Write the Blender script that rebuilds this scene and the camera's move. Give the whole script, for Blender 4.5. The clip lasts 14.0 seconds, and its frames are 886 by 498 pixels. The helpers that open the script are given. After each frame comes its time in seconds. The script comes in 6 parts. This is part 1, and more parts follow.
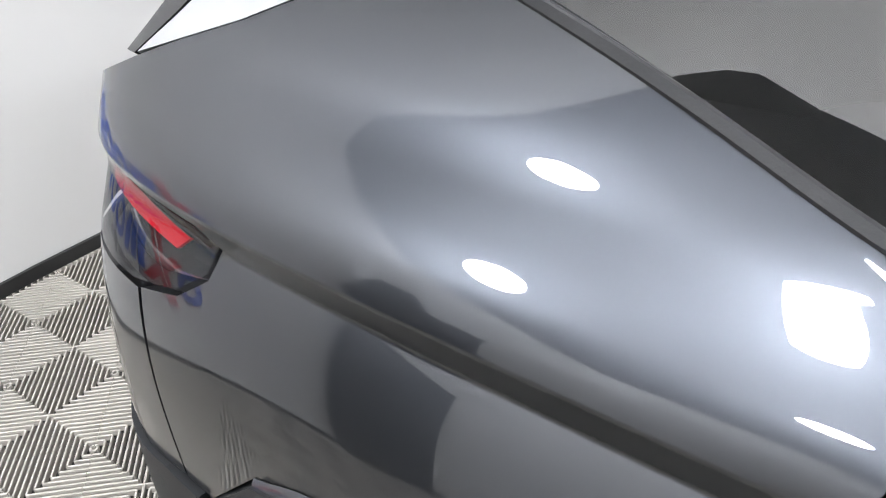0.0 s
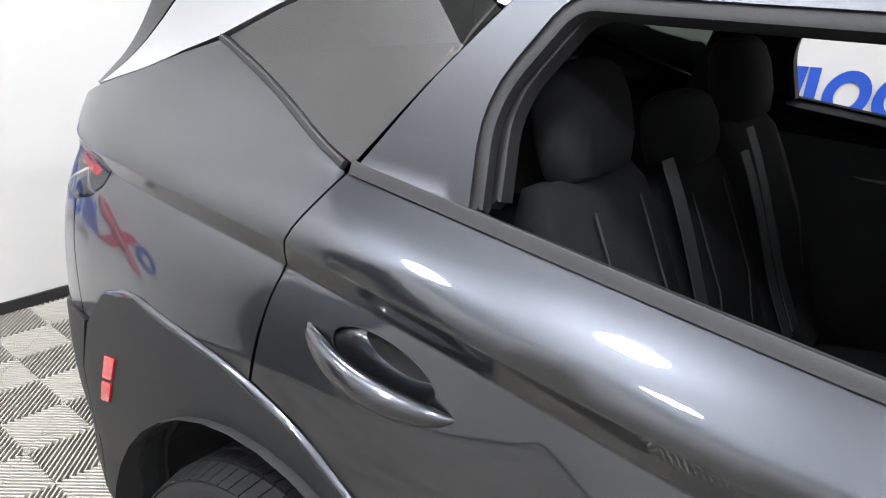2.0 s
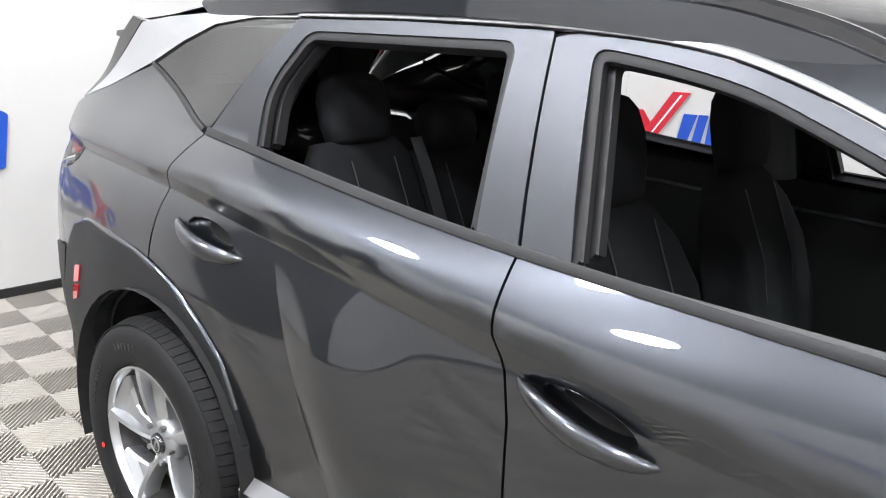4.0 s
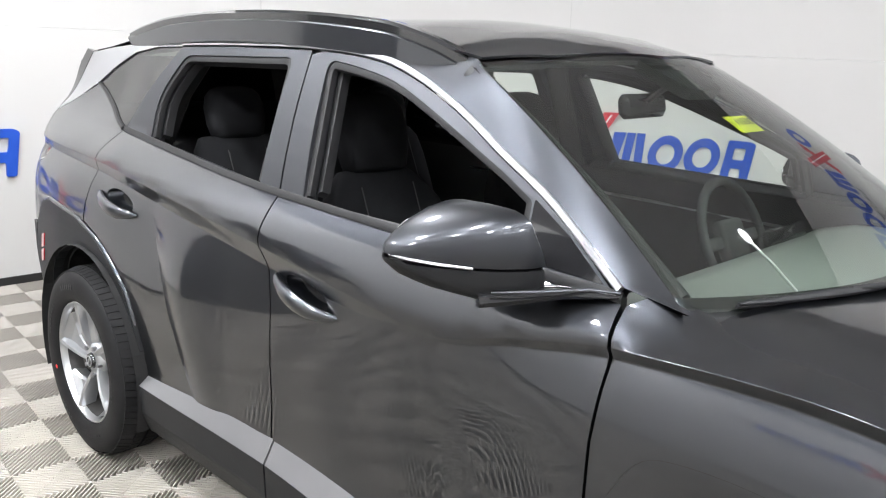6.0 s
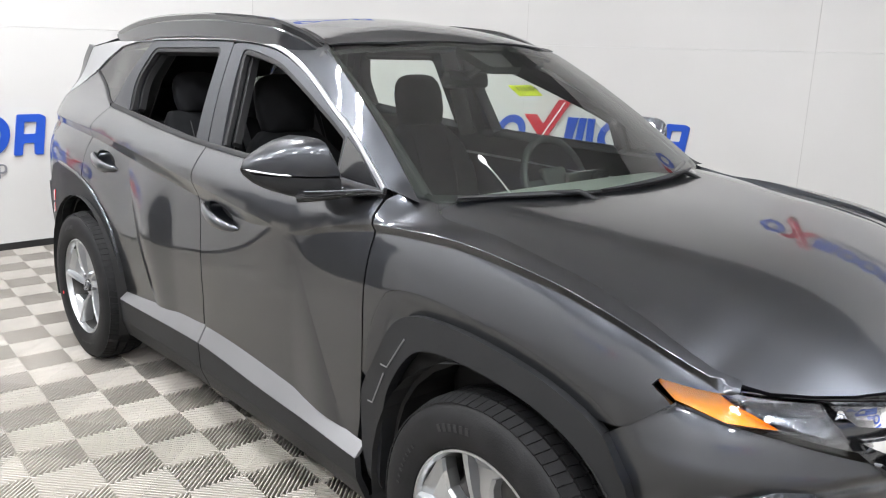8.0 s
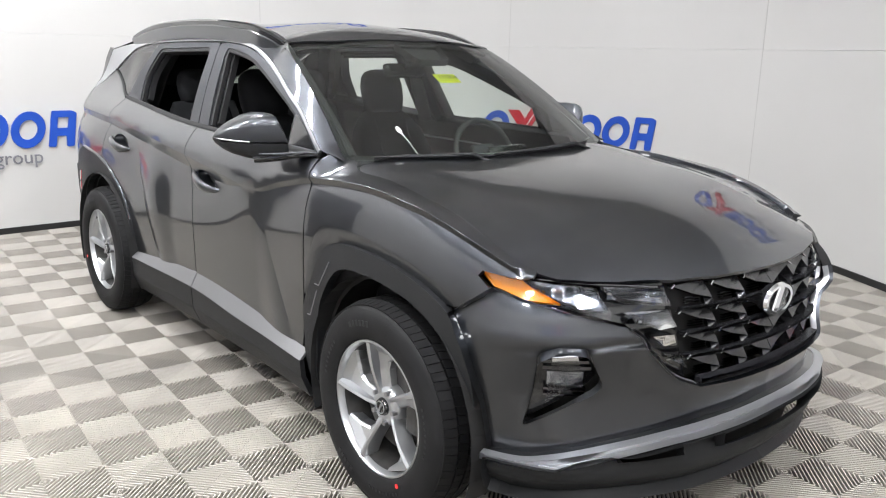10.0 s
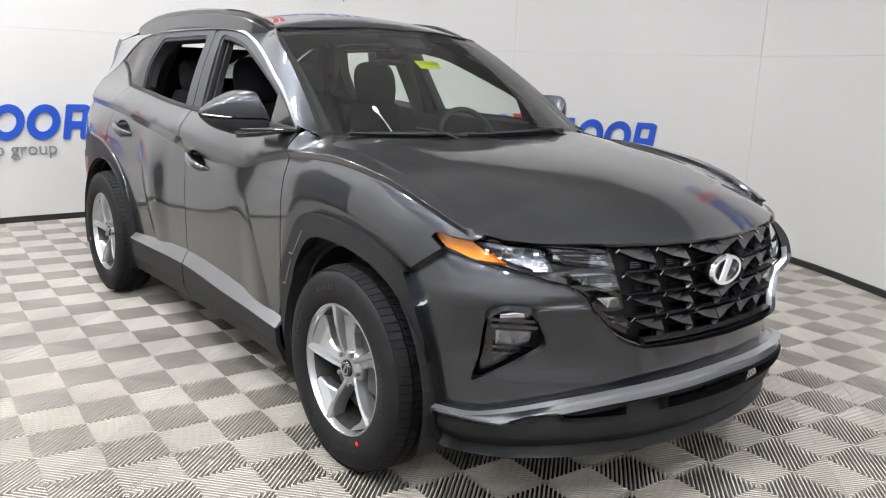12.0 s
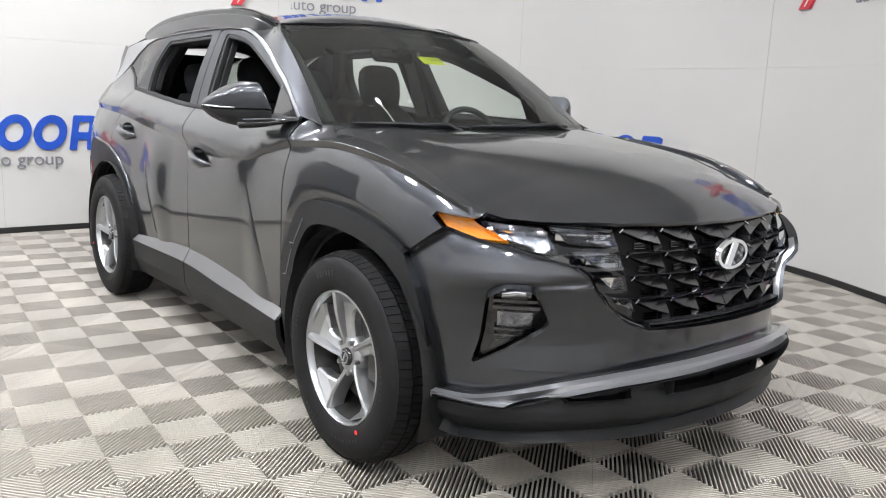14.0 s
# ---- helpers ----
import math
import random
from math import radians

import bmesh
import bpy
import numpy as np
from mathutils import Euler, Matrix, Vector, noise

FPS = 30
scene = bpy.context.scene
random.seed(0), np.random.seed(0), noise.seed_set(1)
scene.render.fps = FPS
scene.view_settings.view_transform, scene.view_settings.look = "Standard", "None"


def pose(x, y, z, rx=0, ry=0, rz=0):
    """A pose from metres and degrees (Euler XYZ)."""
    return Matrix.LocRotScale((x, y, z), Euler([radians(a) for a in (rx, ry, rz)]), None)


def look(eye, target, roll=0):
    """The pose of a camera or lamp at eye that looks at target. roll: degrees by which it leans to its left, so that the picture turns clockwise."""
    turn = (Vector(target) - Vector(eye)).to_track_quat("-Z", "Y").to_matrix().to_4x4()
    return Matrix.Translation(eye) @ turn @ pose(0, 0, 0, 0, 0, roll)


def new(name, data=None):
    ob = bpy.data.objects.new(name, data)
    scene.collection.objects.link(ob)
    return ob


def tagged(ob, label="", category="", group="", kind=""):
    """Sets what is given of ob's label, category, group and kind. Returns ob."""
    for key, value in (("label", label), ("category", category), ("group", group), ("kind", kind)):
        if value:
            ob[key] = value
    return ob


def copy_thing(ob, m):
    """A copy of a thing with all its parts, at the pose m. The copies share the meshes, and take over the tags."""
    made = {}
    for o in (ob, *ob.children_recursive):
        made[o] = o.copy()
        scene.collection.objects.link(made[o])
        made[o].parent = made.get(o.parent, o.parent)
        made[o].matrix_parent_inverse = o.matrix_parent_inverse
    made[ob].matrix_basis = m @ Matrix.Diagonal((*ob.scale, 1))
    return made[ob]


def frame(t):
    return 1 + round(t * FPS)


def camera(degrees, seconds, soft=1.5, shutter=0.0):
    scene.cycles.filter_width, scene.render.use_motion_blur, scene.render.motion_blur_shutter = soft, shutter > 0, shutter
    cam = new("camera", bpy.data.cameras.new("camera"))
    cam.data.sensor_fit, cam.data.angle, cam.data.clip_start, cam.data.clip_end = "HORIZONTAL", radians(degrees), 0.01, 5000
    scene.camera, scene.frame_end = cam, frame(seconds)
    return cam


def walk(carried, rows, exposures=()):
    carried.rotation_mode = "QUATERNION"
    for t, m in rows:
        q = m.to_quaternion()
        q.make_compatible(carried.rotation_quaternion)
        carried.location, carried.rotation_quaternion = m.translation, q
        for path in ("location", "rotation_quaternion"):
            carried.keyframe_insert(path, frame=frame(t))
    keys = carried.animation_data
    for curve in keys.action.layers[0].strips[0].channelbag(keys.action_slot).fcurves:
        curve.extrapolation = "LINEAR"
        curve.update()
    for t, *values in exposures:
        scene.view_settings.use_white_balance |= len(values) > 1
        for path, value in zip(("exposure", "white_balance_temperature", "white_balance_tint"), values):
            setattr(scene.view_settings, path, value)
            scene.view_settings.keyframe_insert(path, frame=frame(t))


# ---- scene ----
cam = camera(58.0, 14.0, soft=1.1)
PATH = [
    (0, (-1.423, -1.19, 1.54), (-2.338, 0.225, 0.463), -1.8),
    (0.3, (-1.292, -1.217, 1.521), (-2.257, 0.24, 0.548), 0.7),
    (0.5, (-1.195, -1.248, 1.527), (-2.178, 0.229, 0.603), 1.7),
    (1, (-0.986, -1.335, 1.541), (-2.024, 0.163, 0.719), 3.0),
    (1.5, (-0.734, -1.469, 1.559), (-1.832, 0.019, 0.797), 3.0),
    (2, (-0.502, -1.551, 1.576), (-1.647, -0.073, 0.864), 3.1),
    (2.5, (-0.228, -1.594, 1.578), (-1.403, -0.119, 0.911), 3.2),
    (3, (0.016, -1.692, 1.58), (-1.191, -0.223, 0.961), 3.4),
    (3.2, (0.113, -1.745, 1.568), (-1.106, -0.277, 0.97), 3.5),
    (5.3, (1.198, -1.995, 1.597), (-0.121, -0.575, 1.099), 2.7),
    (5.5, (1.294, -2.003, 1.586), (-0.041, -0.594, 1.106), 2.9),
    (6, (1.575, -1.995, 1.575), (0.22, -0.604, 1.094), 2.3),
    (6.5, (1.836, -2.045, 1.586), (0.462, -0.672, 1.107), 2.2),
    (7, (2.09, -2.133, 1.58), (0.695, -0.783, 1.1), 2.0),
    (7.5, (2.325, -2.17, 1.576), (0.915, -0.836, 1.091), 1.8),
    (8, (2.595, -2.174, 1.559), (1.175, -0.852, 1.074), 1.8),
    (8.5, (2.835, -2.255, 1.55), (1.403, -0.945, 1.068), 1.6),
    (8.7, (2.928, -2.308, 1.549), (1.494, -0.998, 1.067), 1.6),
    (10.8, (3.558, -2.359, 1.5), (2.064, -1.116, 1.03), 1.2),
    (11, (3.583, -2.361, 1.489), (2.089, -1.117, 1.019), 1.3),
    (11.5, (3.631, -2.317, 1.444), (2.124, -1.082, 0.991), 1.8),
    (12, (3.645, -2.291, 1.404), (2.127, -1.064, 0.969), 2.2),
    (12.5, (3.656, -2.281, 1.362), (2.127, -1.06, 0.947), 2.4),
    (13, (3.654, -2.271, 1.321), (2.119, -1.054, 0.922), 2.4),
    (13.5, (3.657, -2.271, 1.286), (2.118, -1.052, 0.904), 2.4),
    (14, (3.656, -2.27, 1.255), (2.114, -1.049, 0.889), 2.3),
]
walk(cam, [(t, look(eye, target, roll)) for t, eye, target, roll in PATH],
     exposures=[(0.0, -0.2, 6280, 12), (1.5, -0.05, 6320, 12), (3.2, -0.08, 6350, 12), (5.5, -0.20, 6400, 12), (8.5, -0.33, 6440, 12), (14.0, -0.52, 6450, 12)])

# ---- world and lamps ----
world = bpy.data.worlds.new("world")
scene.world = world
world.use_nodes = True
world.node_tree.nodes["Background"].inputs[0].default_value = (0.8, 0.82, 0.85, 1)
world.node_tree.nodes["Background"].inputs[1].default_value = 0.05
scene.view_settings.exposure = 0.0
CEILING = 4.4
WALL_TOP = 3.5


# ---- small helpers ----
def lerp(a, b, t):
    return a + (b - a) * t


def clamp(v, a=0.0, b=1.0):
    return a if v < a else b if v > b else v


def smooth(a, b, v):
    t = clamp((v - a) / (b - a))
    return t * t * (3 - 2 * t)


def pchip(*pts):
    """A smooth curve through a few control points that does not overshoot."""
    xs, ys = [p[0] for p in pts], [p[1] for p in pts]
    n = len(xs)
    h = [xs[i + 1] - xs[i] for i in range(n - 1)]
    d = [(ys[i + 1] - ys[i]) / h[i] for i in range(n - 1)]
    m = [d[0]] + [0.0 if d[i - 1] * d[i] <= 0 else 2 * d[i - 1] * d[i] / (d[i - 1] + d[i]) for i in range(1, n - 1)] + [d[-1]]

    def curve(x):
        if x <= xs[0]:
            return ys[0] + m[0] * (x - xs[0])
        if x >= xs[-1]:
            return ys[-1] + m[-1] * (x - xs[-1])
        i = 0
        while x > xs[i + 1]:
            i += 1
        t = (x - xs[i]) / h[i]
        return (ys[i] * (1 + 2 * t) * (1 - t) ** 2 + h[i] * m[i] * t * (1 - t) ** 2
                + ys[i + 1] * t * t * (3 - 2 * t) - h[i] * m[i + 1] * t * t * (1 - t))
    return curve


def rounded(pts, r=0.02, n=4):
    """A closed outline with its corners rounded; a third number in a point sets its own radius."""
    out, k = [], len(pts)
    for i in range(k):
        p, a, b = Vector(pts[i][:2]), Vector(pts[i - 1][:2]), Vector(pts[(i + 1) % k][:2])
        rad = pts[i][2] if len(pts[i]) > 2 else r
        da, db = a - p, b - p
        cut = min(rad, 0.45 * da.length, 0.45 * db.length)
        if cut < 1e-4:
            out.append((p.x, p.y))
            continue
        q0, q1 = p + da.normalized() * cut, p + db.normalized() * cut
        for j in range(n + 1):
            t = j / n
            q = q0 * (1 - t) ** 2 + p * 2 * t * (1 - t) + q1 * t * t
            out.append((q.x, q.y))
    return out


def catmull(pts, n=6):
    """An open smooth line through points of any dimension."""
    P = [Vector(p) for p in pts]
    P = [2 * P[0] - P[1]] + P + [2 * P[-1] - P[-2]]
    out = []
    for i in range(1, len(P) - 2):
        a, b, c, d = P[i - 1:i + 3]
        for j in range(n):
            t = j / n
            out.append(0.5 * (2 * b + (c - a) * t + (2 * a - 5 * b + 4 * c - d) * t * t + (3 * b - a - 3 * c + d) * t ** 3))
    out.append(P[-2])
    return [tuple(p) for p in out]


def resample(loop, step):
    out = []
    for i in range(len(loop)):
        a, b = loop[i], loop[(i + 1) % len(loop)]
        d = math.dist(a, b)
        if d < 1e-5:
            continue
        k = max(1, math.ceil(d / step))
        out += [(lerp(a[0], b[0], j / k), lerp(a[1], b[1], j / k)) for j in range(k)]
    return out


def inside(P, loop):
    """Which of the points P (n x 2) lie in the closed loop."""
    P, L = np.asarray(P), np.asarray(loop)
    A, B = L, np.roll(L, -1, 0)
    y = P[:, 1:2]
    cross = (A[:, 1] > y) != (B[:, 1] > y)
    dy = np.where(B[:, 1] == A[:, 1], 1e-12, B[:, 1] - A[:, 1])
    xs = A[:, 0] + (y - A[:, 1]) / dy * (B[:, 0] - A[:, 0])
    return (cross & (P[:, 0:1] < xs)).sum(1) % 2 == 1


def near_edge(P, loop):
    P, A = np.asarray(P), np.asarray(loop)
    B = np.roll(A, -1, 0)
    d = B - A
    t = (((P[:, None] - A) * d).sum(-1) / (d * d).sum(-1)).clip(0, 1)
    return np.sqrt(((P[:, None] - A - t[..., None] * d) ** 2).sum(-1)).min(1)


def link(name, mesh, material, parent=None, label=""):
    if material:
        mesh.materials.append(material)
    ob = new(name, mesh)
    if parent:
        ob.parent = parent
    if label:
        ob["label"] = label
    return ob


def part(name, bm, material, parent=None, label="", smooth_angle=None):
    mesh = bpy.data.meshes.new(name)
    bmesh.ops.recalc_face_normals(bm, faces=bm.faces)
    bm.to_mesh(mesh)
    bm.free()
    if smooth_angle:
        mesh.polygons.foreach_set("use_smooth", [True] * len(mesh.polygons))
        mesh.set_sharp_from_angle(angle=radians(smooth_angle))
    return link(name, mesh, material, parent, label)


def thing(name, place=(0, 0, 0), **tags):
    ob = new(name)
    ob.empty_display_size = 0.1
    ob.matrix_basis = pose(*place)
    return tagged(ob, **tags)


def panel(name, f, outline, material, parent=None, holes=(), step=0.03, lip=0.018, side=1, label="", flip=False, lines=()):
    """A sheet cut to an outline on the curved surface f(u, v), with its edges turned in by lip. side=-1: its mirror image over y=0."""
    loops = [resample(l, step) for l in (outline, *holes)]
    lo, hi = np.min(loops[0], 0), np.max(loops[0], 0)
    gu, gv = np.arange(lo[0] + step / 2, hi[0], step), np.arange(lo[1] + step / 2, hi[1], step)
    grid = np.array([(u + (step / 2 if j % 2 else 0), v) for j, v in enumerate(gv) for u in gu]).reshape(-1, 2)
    if len(grid):
        keep = inside(grid, loops[0])
        for l in loops[1:]:
            keep &= ~inside(grid, l)
        grid = grid[keep]
    for l in loops:
        if len(grid):
            grid = grid[near_edge(grid, l) > 0.45 * step]
    from mathutils import geometry
    pts, edges = [], []
    # folds of the surface become edges of the mesh
    folds = []
    for l in lines:
        ok = inside(l, loops[0])
        for h in loops[1:]:
            ok &= ~inside(l, h)
        for h in loops:
            ok &= near_edge(l, h) > 0.0025
        run = []
        for p, o in zip(l, ok):
            if o:
                run.append(p)
            if (not o or p is l[-1]) and run:
                folds.append(run)
                run = []
    if folds and len(grid):
        allp = np.array([p for r in folds for p in r])
        d = np.sqrt(((grid[:, None] - allp[None]) ** 2).sum(-1)).min(1)
        grid = grid[d > 0.5 * step]
    for r in folds:
        k = len(pts)
        pts += [tuple(p) for p in r]
        edges += [(k + i, k + i + 1) for i in range(len(r) - 1)]
    for l in loops:
        k = len(pts)
        pts += l
        edges += [(k + i, k + (i + 1) % len(l)) for i in range(len(l))]
    pts = [Vector(p) for p in pts] + [Vector(p) for p in grid]
    v2, e2, f2, *_ = geometry.delaunay_2d_cdt(pts, edges, [], 0, 1e-6)
    cen = np.array([[sum(v2[i][k] for i in t) / len(t) for k in (0, 1)] for t in f2])
    ok = inside(cen, loops[0])
    for l in loops[1:]:
        ok &= ~inside(cen, l)
    f2 = [t for t, o in zip(f2, ok) if o]
    e = 2e-3
    co, no = [], []
    for p in v2:
        a = Vector(f(p[0], p[1]))
        n = (Vector(f(p[0] + e, p[1])) - Vector(f(p[0] - e, p[1]))).cross(Vector(f(p[0], p[1] + e)) - Vector(f(p[0], p[1] - e))).normalized()
        if flip:
            n = -n
        co.append(a), no.append(n)
    ccw = not flip
    faces = []
    for t in f2:
        a, b, c = (v2[i] for i in t[:3])
        faces.append(tuple(t) if ((b - a).cross(c - a) > 0) == ccw else tuple(reversed(t)))
    count = {}
    for t in faces:
        for i in range(len(t)):
            count[(t[i], t[(i + 1) % len(t)])] = 1
    rim = [ed for ed in count if (ed[1], ed[0]) not in count]
    if lip:
        for a, b in rim:
            k = len(co)
            out = (co[b] - co[a]).cross(no[a]).normalized()
            co += [co[a].copy(), co[b].copy(), co[b] - no[b] * lip, co[a] - no[a] * lip]
            no += [out] * 4
            faces.append((k + 3, k + 2, k + 1, k))
    if side < 0:
        co = [Vector((c.x, -c.y, c.z)) for c in co]
        no = [Vector((c.x, -c.y, c.z)) for c in no]
        faces = [tuple(reversed(t)) for t in faces]
    mesh = bpy.data.meshes.new(name)
    mesh.from_pydata(co, [], faces)
    mesh.validate()
    mesh.polygons.foreach_set("use_smooth", [True] * len(mesh.polygons))
    if len(mesh.vertices) == len(no):
        mesh.normals_split_custom_set_from_vertices(no)
    return link(name, mesh, material, parent, label)


def ribbon(name, f, line, widths, material, parent=None, lift=0.004, thick=0.006, side=1, label="", flip=False):
    """A strip along a line of (u, v) on the surface f, widths wide, its face a little proud."""
    line = [Vector(p[:2]) for p in line]
    bm = bmesh.new()
    rows, n = [], len(line)
    for i, p in enumerate(line):
        d = (line[min(i + 1, n - 1)] - line[max(i - 1, 0)]).normalized()
        c = Vector((-d.y, d.x))
        w = widths(i / (n - 1)) if callable(widths) else widths
        e = 2e-3
        nn = (Vector(f(p[0] + e, p[1])) - Vector(f(p[0] - e, p[1]))).cross(Vector(f(p[0], p[1] + e)) - Vector(f(p[0], p[1] - e))).normalized()
        if flip:
            nn = -nn
        row = []
        for k, h in ((-0.5, lift - thick), (-0.5, lift - 0.002), (-0.32, lift), (0.32, lift), (0.5, lift - 0.002), (0.5, lift - thick)):
            q = Vector(f(p.x + c.x * w * k, p.y + c.y * w * k)) + nn * h
            row.append(bm.verts.new((q.x, q.y * side, q.z)))
        rows.append(row)
    for a, b in zip(rows, rows[1:]):
        for j in range(5):
            bm.faces.new((a[j], a[j + 1], b[j + 1], b[j]))
    bm.faces.new(rows[0]), bm.faces.new(rows[-1])
    return part(name, bm, material, parent, label, 35)


def tube(bm, pts, r, k=8, flat=1.0, up=(0, 0, 1)):
    """A closed tube along points; r a number or one number a point; flat squeezes it along up."""
    P = [Vector(p) for p in pts]
    rings = []
    for i, p in enumerate(P):
        d = (P[min(i + 1, len(P) - 1)] - P[max(i - 1, 0)]).normalized()
        a = d.cross(Vector(up)).normalized()
        b = a.cross(d).normalized()
        rr = r[i] if isinstance(r, (list, tuple)) else r
        rings.append([bm.verts.new(p + a * math.cos(t) * rr + b * math.sin(t) * rr * flat) for t in (2 * math.pi * j / k for j in range(k))])
    for A, B in zip(rings, rings[1:]):
        for j in range(k):
            bm.faces.new((A[j], A[(j + 1) % k], B[(j + 1) % k], B[j]))
    bm.faces.new(rings[0]), bm.faces.new(rings[-1])
    return bm


def box(bm, size, m, bevel=0.0, seg=2):
    made = bmesh.ops.create_cube(bm, size=1.0, matrix=m @ Matrix.Diagonal((*size, 1)))
    if bevel:
        vs = set(made["verts"])
        es = [e for e in bm.edges if e.verts[0] in vs and e.verts[1] in vs]
        bmesh.ops.bevel(bm, geom=es, offset=bevel, segments=seg, affect="EDGES", profile=0.5)
    return bm


def lathe(bm, profile, n=64, centre=(0, 0, 0)):
    """A ring round the y axis from (radius, y) pairs."""
    rings = []
    for r, y in profile:
        rings.append([bm.verts.new((centre[0] + r * math.cos(t), centre[1] + y, centre[2] + r * math.sin(t))) for t in (2 * math.pi * i / n for i in range(n))])
    for A, B in zip(rings, rings[1:]):
        for j in range(n):
            bm.faces.new((A[j], A[(j + 1) % n], B[(j + 1) % n], B[j]))
    return rings


# ---- materials ----
def mat(name, color, rough=0.5, metal=0.0, coat=0.0, bump=0.0, scale=40.0, vary=0.0, vary_scale=3.0, rough_vary=0.0, ior=1.5, coat_rough=0.0):
    m = bpy.data.materials.new(name)
    m.use_nodes = True
    N, L = m.node_tree.nodes, m.node_tree.links
    b = N["Principled BSDF"]
    b.inputs["Base Color"].default_value = (*color, 1)
    b.inputs["Roughness"].default_value = rough
    b.inputs["Metallic"].default_value = metal
    b.inputs["Coat Weight"].default_value = coat
    b.inputs["Coat Roughness"].default_value = coat_rough
    b.inputs["IOR"].default_value = ior
    geo = N.new("ShaderNodeNewGeometry")
    if vary:
        big = N.new("ShaderNodeTexNoise")
        big.inputs["Scale"].default_value, big.inputs["Detail"].default_value = vary_scale, 6
        L.new(geo.outputs["Position"], big.inputs["Vector"])
        mix = N.new("ShaderNodeMix")
        mix.data_type = "RGBA"
        ramp = N.new("ShaderNodeMapRange")
        ramp.inputs["From Min"].default_value, ramp.inputs["From Max"].default_value = 0.3, 0.7
        L.new(big.outputs["Fac"], ramp.inputs["Value"])
        L.new(ramp.outputs["Result"], mix.inputs["Factor"])
        mix.inputs["A"].default_value = (*[c * (1 - vary) for c in color], 1)
        mix.inputs["B"].default_value = (*[min(1, c * (1 + vary)) for c in color], 1)
        L.new(mix.outputs["Result"], b.inputs["Base Color"])
        if rough_vary:
            rr = N.new("ShaderNodeMapRange")
            rr.inputs["To Min"].default_value, rr.inputs["To Max"].default_value = rough - rough_vary, rough + rough_vary
            L.new(big.outputs["Fac"], rr.inputs["Value"])
            L.new(rr.outputs["Result"], b.inputs["Roughness"])
    if bump:
        fine = N.new("ShaderNodeTexNoise")
        fine.inputs["Scale"].default_value, fine.inputs["Detail"].default_value = scale, 4
        L.new(geo.outputs["Position"], fine.inputs["Vector"])
        bp = N.new("ShaderNodeBump")
        bp.inputs["Strength"].default_value, bp.inputs["Distance"].default_value = bump, 0.002
        L.new(fine.outputs["Fac"], bp.inputs["Height"])
        L.new(bp.outputs["Normal"], b.inputs["Normal"])
    return m


def paint_material():
    """Dark grey metallic paint under clear coat, with fine flakes."""
    m = mat("grey_metallic_paint", (0.046, 0.0495, 0.057), 0.32, 1.0, 1.0, vary=0.05, vary_scale=2.0)
    N, L = m.node_tree.nodes, m.node_tree.links
    b = N["Principled BSDF"]
    vor = N.new("ShaderNodeTexVoronoi")
    vor.inputs["Scale"].default_value = 900
    geo = N.new("ShaderNodeNewGeometry")
    L.new(geo.outputs["Position"], vor.inputs["Vector"])
    bp = N.new("ShaderNodeBump")
    bp.inputs["Strength"].default_value, bp.inputs["Distance"].default_value = 0.09, 0.0006
    L.new(vor.outputs["Color"], bp.inputs["Height"])
    L.new(bp.outputs["Normal"], b.inputs["Normal"])
    b.inputs["Coat IOR"].default_value = 1.55
    return m


def glass_material(name, tint, rough=0.0, ior=1.5):
    m = bpy.data.materials.new(name)
    m.use_nodes = True
    N, L = m.node_tree.nodes, m.node_tree.links
    N.clear()
    out, mix = N.new("ShaderNodeOutputMaterial"), N.new("ShaderNodeMixShader")
    tr, gl, fr = N.new("ShaderNodeBsdfTransparent"), N.new("ShaderNodeBsdfGlossy"), N.new("ShaderNodeFresnel")
    tr.inputs[0].default_value = (*tint, 1)
    gl.inputs["Roughness"].default_value = rough
    fr.inputs["IOR"].default_value = ior
    L.new(fr.outputs[0], mix.inputs[0]), L.new(tr.outputs[0], mix.inputs[1]), L.new(gl.outputs[0], mix.inputs[2])
    L.new(mix.outputs[0], out.inputs[0])
    return m


def glow_material(name, color, strength):
    m = bpy.data.materials.new(name)
    m.use_nodes = True
    b = m.node_tree.nodes["Principled BSDF"]
    b.inputs["Base Color"].default_value = (0.8, 0.8, 0.8, 1)
    b.inputs["Emission Color"].default_value = (*color, 1)
    b.inputs["Emission Strength"].default_value = strength
    return m


PAINT = paint_material()
CLAD = mat("black_grained_plastic", (0.012, 0.0125, 0.0135), 0.48, ior=1.32, bump=0.25, scale=700, vary=0.1, vary_scale=8)
BLACK = mat("black_gloss_plastic", (0.012, 0.012, 0.013), 0.12, coat=0.5)
VOID = mat("black_underbody", (0.006, 0.006, 0.006), 0.8)
RUBBER = mat("black_rubber", (0.013, 0.013, 0.014), 0.55, ior=1.38, bump=0.15, scale=300, vary=0.15, vary_scale=10)
TYRE = mat("tyre_rubber", (0.009, 0.009, 0.0095), 0.6, ior=1.27, bump=0.3, scale=200, vary=0.25, vary_scale=14)
PILLAR = mat("satin_pillar_film", (0.075, 0.078, 0.086), 0.40, 0.9, bump=0.1, scale=900, vary=0.04)
MIRROR_CAP = mat("satin_grey_cap", (0.040, 0.0425, 0.048), 0.34, 0.9, coat=0.35, vary=0.04)
# grey of the sill strip; also the painted highlight on the arch trim's ridges
SILL_AND_GLINT_GREY = mat("satin_grey_plastic_and_glint", (0.17, 0.17, 0.175), 0.42, 0.5, bump=0.1, scale=600, vary=0.05)
GRILLE = mat("black_grille_plastic", (0.012, 0.012, 0.0135), 0.26, vary=0.1, vary_scale=30)
